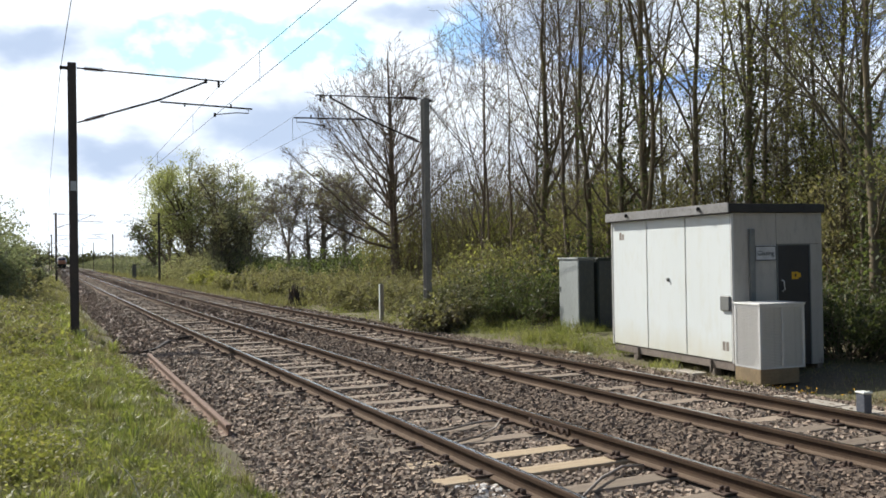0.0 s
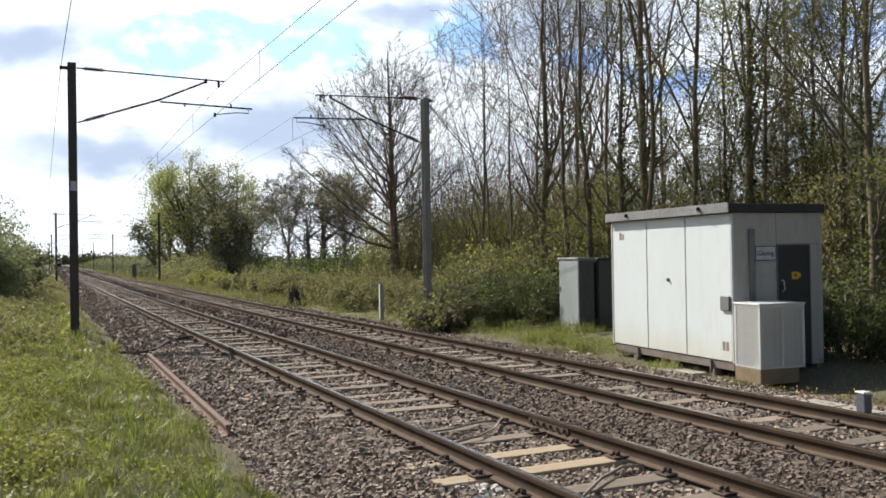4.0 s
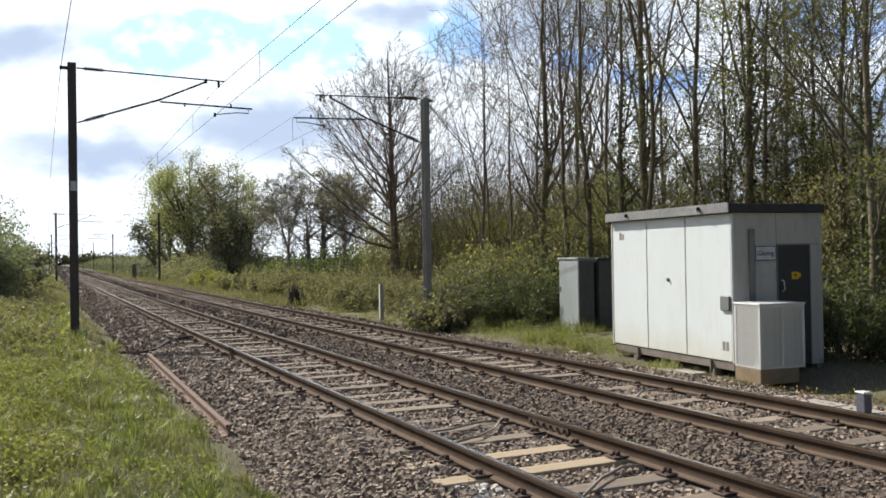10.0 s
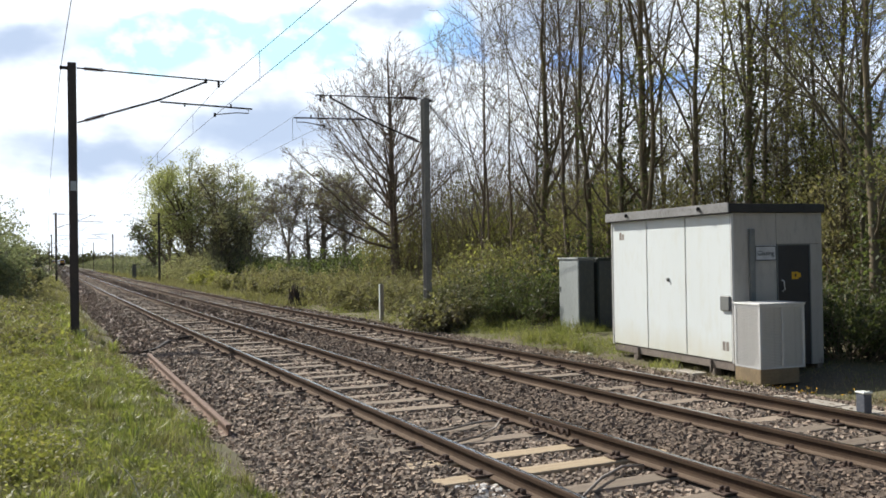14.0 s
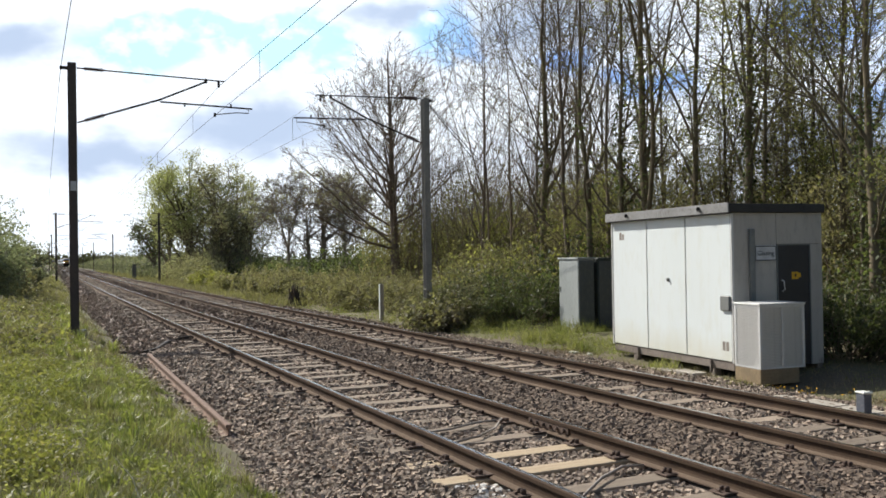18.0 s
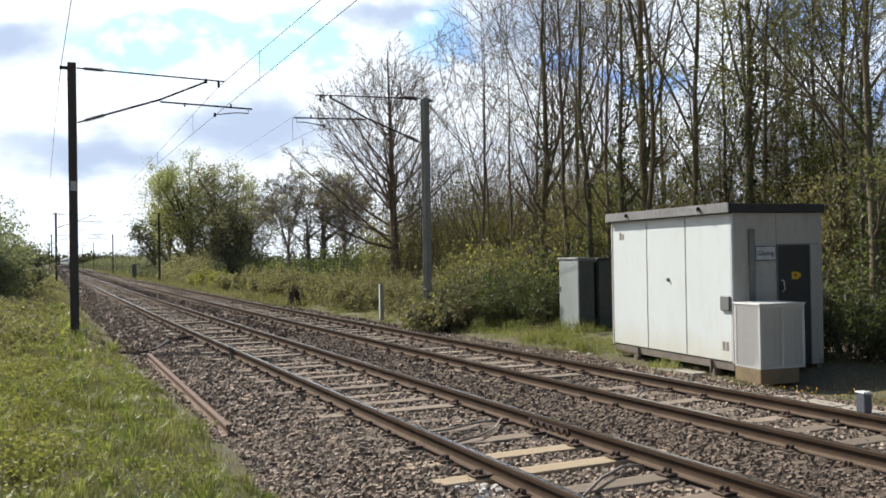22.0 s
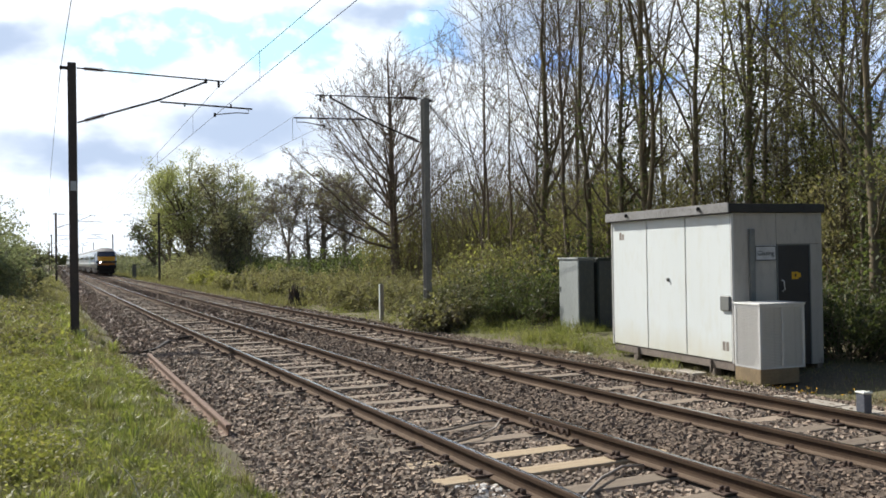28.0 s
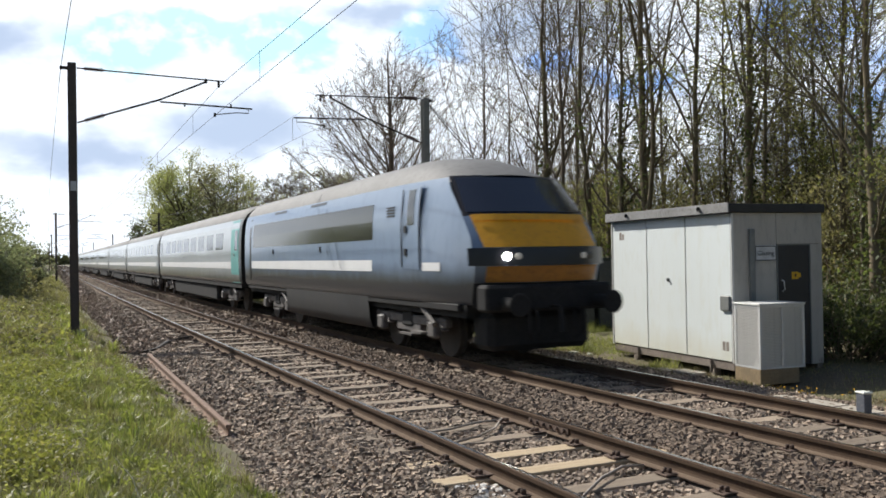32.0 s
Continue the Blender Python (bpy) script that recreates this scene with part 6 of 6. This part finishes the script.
    for s in (-1, 1):
        d = part("door", side_patch(2.80, 3.62, 1.60, 3.16, s, 0.006, 6), body, t, "cab door with a narrow window")
        part("window", side_patch(3.06, 3.38, 2.42, 3.08, s, 0.012), M_PANE, d)
        for y in (2.78, 3.63):
            part("handrail", tube(bmesh.new(), [(s * 1.385, y, 1.65), (s * 1.385, y, 2.5), (s * 1.315, y, 3.1)], 0.011, 6), M_BAND, d)
        for z in (2.28, 1.86):
            part("handle", boxed(*sorted((s * 1.37, s * 1.395)), 3.38, 3.5, z, z + 0.13), M_BAND, d)
        part("panel_band", side_patch(5.25, 16.3, 2.20, 2.92, s, 0.005), M_PANEL_DK, t, "long grey-brown panel band")
        part("stripe", side_patch(5.3, 16.5, 1.55, 1.78, s), M_STRIPE, t, "white stripe")
        part("stripe", side_patch(2.0, 2.7, 1.58, 1.73, s, -0.030, 4, 0.002), M_STRIPE, t, "small white panel")
        for i in range(4):
            part("grille", boxed(*sorted((s * 1.345, s * 1.362)), 4.05, 4.45, 2.62 + i * 0.055, 2.645 + i * 0.055), M_BAND, t)
        for y in (8.7, 12.4):
            part("vent", side_patch(y, y + 1.3, 3.13, 3.19, s, 0.01, 2), M_BAND, t)
        for y in (8.9, 13.6):
            part("latch", boxed(*sorted((s * 1.365, s * 1.385)), y, y + 0.09, 1.98, 2.12), M_BAND, t)
        part("corner_post", side_patch(16.55, 16.75, 1.15, 3.1, s, 0.006, 6), M_BAND, t)
    part("underframe", boxed(-1.18, 1.18, 1.3, L - 0.1, 0.80, 1.025), M_UNDER, t)
    part("battery_box", boxed(-1.12, 1.12, 5.9, 12.3, 0.32, 0.85, bevel=0.05), M_UNDER, t, "black equipment boxes under the floor")
    for s in (-1, 1):
        rim = ((1.298, 1.03), (1.29, 0.82), (1.265, 0.56), (1.19, 0.34), (1.13, 0.33))
        part("skirt", loft([[(s * x, y, z) for x, z in rim] for y in (5.75, 9.0, 12.45)]), M_SKIRT, t, "dirty dark grey side skirt", smooth=True)
        part("sole_bar", boxed(*sorted((s * 1.19, s * 1.285)), 1.4, L - 0.15, 0.90, 1.03, bevel=0.02), M_UNDER, t)
        part("footstep", boxed(*sorted((s * 1.14, s * 1.30)), 2.95, 3.45, 0.42, 0.46), M_BOGIE, t)
    prof = [(-x, L, z) for x, z in SIDE] + [(-x, L, z) for x, z in ROOF[1:]] + [(x, L, z) for x, z in ROOF[::-1][1:]] + [(x, L, z) for x, z in SIDE[::-1][1:]]
    bm = bmesh.new()
    bm.faces.new([bm.verts.new((x * 0.97, yy - 0.03, z - 0.04)) for x, yy, z in prof])
    part("end_wall", bm, M_UNDER, t)
    bogie(t, 4.05)
    bogie(t, 14.2)
    return t


VAN = driving_van()
COACHES = [coach(M_TEAL, "pale grey passenger coach with white stripe and teal end door"), coach(M_BODY, "pale grey passenger coach with a white stripe")]
for i in range(6):
    COACHES.append(copy_thing(COACHES[1], pose(0, 0, 0)))
M_RED = surface("loco_red_orange", (0.46, 0.20, 0.10), (0.40, 0.17, 0.085), scale=1, rough=0.45, bump=0)
FAR_VAN = driving_van("driving_van", M_BODY, "grey driving van with an orange-red end, going away", lit=False, nose=M_RED, band=M_RED)
FAR_COACHES = [copy_thing(COACHES[1], pose(0, 0, 0)) for i in range(4)]

# ---- sleepers ----
TIMBER_MESH = []
for mat in (M_TIMBER, M_TIMBER_NEW):
    bm = boxed(-1.3, 1.3, -0.125, 0.125, -0.30, -0.166, bevel=0.012)
    me = bpy.data.meshes.new("sleeper")
    bm.to_mesh(me)
    bm.free()
    me.materials.append(mat)
    TIMBER_MESH.append(me)
bm = boxed(-0.19, 0.19, -0.09, 0.09, -0.168, -0.150, bevel=0.006)
for s in (-1, 1):
    box(bm, s * 0.105 - 0.025, s * 0.105 + 0.025, -0.045, -0.012, -0.152, -0.105, 0.010)
    box(bm, s * 0.105 - 0.025, s * 0.105 + 0.025, 0.012, 0.045, -0.152, -0.112, 0.010)
    box(bm, s * 0.165 - 0.015, s * 0.165 + 0.015, -0.02, 0.02, -0.152, -0.125, 0.006)
PLATE_MESH = bpy.data.meshes.new("baseplate")
bm.to_mesh(PLATE_MESH)
bm.free()
PLATE_MESH.materials.append(M_IRON)
rng_s = np.random.default_rng(3)
for tr, u0, phase in ((TRACKS[0], TRACK_1, 7.13), (TRACKS[1], TRACK_2, 7.35)):
    for n in range(-17, 72):
        y = phase + n * 0.735
        fresh = u0 == TRACK_1 and n in (0, 1)
        s = lay("sleeper", TIMBER_MESH[1 if fresh else 0], None, tr, m=line_pose(u0 + rng_s.normal() * 0.02, y, -0.012 + rng_s.normal() * 0.012 + (0.016 if fresh else 0), rng_s.normal() * 0.6))
        if -6 < n < 48:
            for e in (-1, 1):
                lay("baseplate", PLATE_MESH, None, s, m=pose(e * GAUGE / 2, 0, 0.012))
V, F = [], []
for u0 in (TRACK_1, TRACK_2):
    for n in range(72, 300):
        y = 7.13 + n * 0.735
        v, f = slab(-1.3, 1.3, -0.125, 0.125, -0.30, -0.17)
        m = line_pose(u0, y)
        F += [tuple(i + len(V) for i in q) for q in f]
        V += [tuple(m @ Vector(p)) for p in v]
tagged(lay("far_sleepers", fast_mesh("far_sleepers", V, F), M_TIMBER), "pale timber sleepers far along the tracks", "sleepers", kind="stuff")
# the fishplated joint
jt = part("fishplate", boxed(-0.028, -0.011, -0.42, 0.42, -0.125, -0.045, bevel=0.006), M_IRON, TRACKS[0], "bolted rail joint", m=line_pose(TRACK_1 + GAUGE / 2, 8.55))
for i in range(6):
    part("bolt", lathe(bmesh.new(), [(0, 0.022), (0.03, 0.022), (0.034, 0.016)], (-0.028, -0.35 + i * 0.14, -0.085), (-1, 0, 0), 6), M_IRON, jt)

# cable trough lids by the building
LID = fast_mesh("trough_lid", *slab(-0.16, 0.16, 0.005, 0.595, 0.0, 0.06))
trough = thing("cable_trough", pose(0, 0, 0), "run of pale concrete cable trough lids, partly buried", "cable trough")
LID.materials.append(M_CONC)
for i in (0, 1, 2, 3, 4, 5, 6, 7, 8, 13, 14):
    y = 4.6 + i * 0.6
    z = -0.385 + 0.012 * math.sin(i * 2.1)
    lay("trough_lid", LID, None, trough, m=line_pose((10.12 if i < 10 else 10.78) + 0.01 * math.sin(i * 1.3), y, z, 0.8 * math.sin(i * 3.7)))


# ---- ballast stones ----
def bed_z(u):
    return np.interp(u, [p[0] for p in BED], [p[1] for p in BED])


def stones(name, seed, n, y0, y1, u0, u1, size, material, label, power=1.0, six=None):
    rng = np.random.default_rng(seed)
    y = y0 + (y1 - y0) * rng.random(n) ** power
    u = u0 + (u1 - u0) * rng.random(n)
    # none on the rails
    keep = (u < 9.9) | (rng.random(n) < 0.55)
    keep &= u > 1.36 + 0.5 * np.clip((20 - y) / 3, 0, 1) + 0.15 * np.sin(y * 2.1) - 0.35 * rng.random(n) ** 2
    for c in (TRACK_1, TRACK_2):
        for s in (-1, 1):
            keep &= np.abs(u - (c + s * GAUGE / 2)) > 0.10
        # fewer on the sleepers
        ph = 7.13 if c == TRACK_1 else 7.35
        on = (np.abs(((y - ph) / 0.735 + 0.5) % 1.0 - 0.5) * 0.735 < 0.13) & (np.abs(u - c) < 1.25)
        inside = np.abs(u - c) < 0.66
        thin = np.where(inside, 0.93, 0.80) * np.where(y > 24, 0.9, 1.0)
        thin = np.where(~inside & (np.abs(y - 7.5) < 0.8), 0.12, thin)
        keep &= ~(on & (rng.random(n) < thin))
        keep &= ~((np.abs(u - c) < 0.66) & on & (np.abs(y - 7.5) < 0.7))
    mid = (u > TRACK_1 + 0.85 + 0.2 * rng.random(n)) & (u < TRACK_2 - 0.72 - 0.15 * rng.random(n))
    if six is not None:
        keep &= mid == six
    y, u = y[keep], u[keep]
    n = len(y)
    cube = np.array([(x, yy, z) for z in (-1, 1) for yy in (-1, 1) for x in (-1, 1)], float)
    C = cube[None] * (1 + 0.26 * rng.normal(size=(n, 8, 3))).clip(0.35, 1.5)
    C *= (size * 0.5 * (0.55 + 0.6 * rng.random((n, 1, 1)))) * (0.65 + 0.6 * rng.random((n, 1, 3))) * np.array([1.0, 1.0, 0.95])
    a, b = rng.random(n) * 6.283, (rng.random(n) - 0.5) * 2.0
    ca, sa, cb, sb = np.cos(a), np.sin(a), np.cos(b), np.sin(b)
    X, Yy, Z = C[..., 0], C[..., 1], C[..., 2]
    Y2, Z2 = Yy * cb[:, None] - Z * sb[:, None], Yy * sb[:, None] + Z * cb[:, None]
    X3, Y3 = X * ca[:, None] - Y2 * sa[:, None], X * sa[:, None] + Y2 * ca[:, None]
    in_bay = (np.abs(u - TRACK_1) < 1.3) | (np.abs(u - TRACK_2) < 1.3)
    zc = np.where(in_bay, -0.010, 0.0) + bed_z(u) + size * (-0.10 + 0.60 * rng.random(n))
    V = np.stack([X3 + (u + off(y))[:, None], Y3 + y[:, None], Z2 + zc[:, None]], -1).reshape(-1, 3)
    q = np.array([(4, 5, 7, 6), (0, 1, 5, 4), (2, 6, 7, 3), (0, 4, 6, 2), (1, 3, 7, 5)])
    F = (np.arange(n)[:, None, None] * 8 + q[None]).reshape(-1, 4)
    if size > 0.0585:
        # simpler stones far off
        W = V.reshape(n, 8, 3)
        W = W.mean(1, keepdims=True) + (W - W.mean(1, keepdims=True)) * 1.35
        V = np.stack([(W[:, 0] + W[:, 2]) / 2, (W[:, 1] + W[:, 3]) / 2, W[:, 0:2].mean(1) * 0.3 + W[:, 4] * 0.7, W[:, 7], W[:, 5:7].mean(1), W[:, 2] * 0.4 + W[:, 3] * 0.6], 1).reshape(-1, 3)
        q = np.array([(0, 2, 4), (4, 2, 1), (1, 3, 4), (3, 0, 4), (2, 0, 5), (1, 2, 5), (3, 1, 5), (0, 3, 5)])
        F = (np.arange(n)[:, None, None] * 6 + q[None]).reshape(-1, 3)
    return tagged(lay(name, fast_mesh(name, V, F), material), label, "ballast stones", kind="stuff")


for six, mat, txt in ((False, M_STONE, "loose pinkish brown ballast stones"), (True, M_STONE_CESS, "darker oily ballast stones between the tracks")):
    stones("ballast_stones", 201, 66000, 4.2, 11.0, 1.6, 10.7, 0.046, mat, txt, six=six)
    stones("ballast_stones", 207, 7000, -6.0, 4.4, 1.6, 10.7, 0.07, mat, txt, six=six)
    stones("ballast_stones", 202, 46000, 11.0, 22.0, 1.3, 10.9, 0.052, mat, txt, six=six)
    stones("ballast_stones", 203, 25000, 22.0, 55.0, 1.3, 11.0, 0.06, mat, txt, 1.3, six=six)
    stones("ballast_stones", 204, 15000, 55.0, 160.0, 1.3, 10.2, 0.08, mat, txt, 1.4, six=six)
    stones("ballast_stones", 205, 6000, 160.0, 600.0, 1.7, 10.0, 0.20, mat, txt, 1.5, six=six)


stones("pale_stones", 206, 150, 6.3, 6.95, 3.3, 3.72, 0.05, M_STONE_PALE, "a few white stones among the ballast")


# ---- what moves ----
def motions():
    speed, at_end = 28.345, 11.88
    times = [0.0, 4, 8, 12, 16, 20, 24, 26, 28, 29, 29.5, 30, 30.5, 31, 31.5, 32.0]

    def rail_rows(u, front, length, turn, y_of):
        rows = []
        for t in times:
            y = y_of(t) + front
            a, b = y + 0.15 * length, y + 0.85 * length
            xa, xb = u + float(off(a)), u + float(off(b))
            ang = -math.degrees(math.atan2(xb - xa, b - a))
            x0 = xa - (xb - xa) * 0.15 / 0.70
            rows.append((t, pose(x0, y, 0.0, 0, 0, ang)))
        return rows

    come = lambda t: at_end + speed * (32.0 - t)
    walk(VAN, rail_rows(TRACK_2, 0.0, 17.5, 0, come))
    for i, c in enumerate(COACHES):
        walk(c, rail_rows(TRACK_2, 18.35 + i * 23.0, 22.3, 0, come))
    go = lambda t: 296.0 + 28.0 * t
    walk(FAR_VAN, rail_rows(TRACK_1, 0.0, 17.5, 0, go))
    for i, c in enumerate(FAR_COACHES):
        walk(c, rail_rows(TRACK_1, 18.35 + i * 23.0, 22.3, 0, go))
    walk(SKY, [(0.0, pose(0, 0, 0, 0, 0, 0)), (32.0, pose(0, 0, 0, 0, 0, 2.4))])


motions()
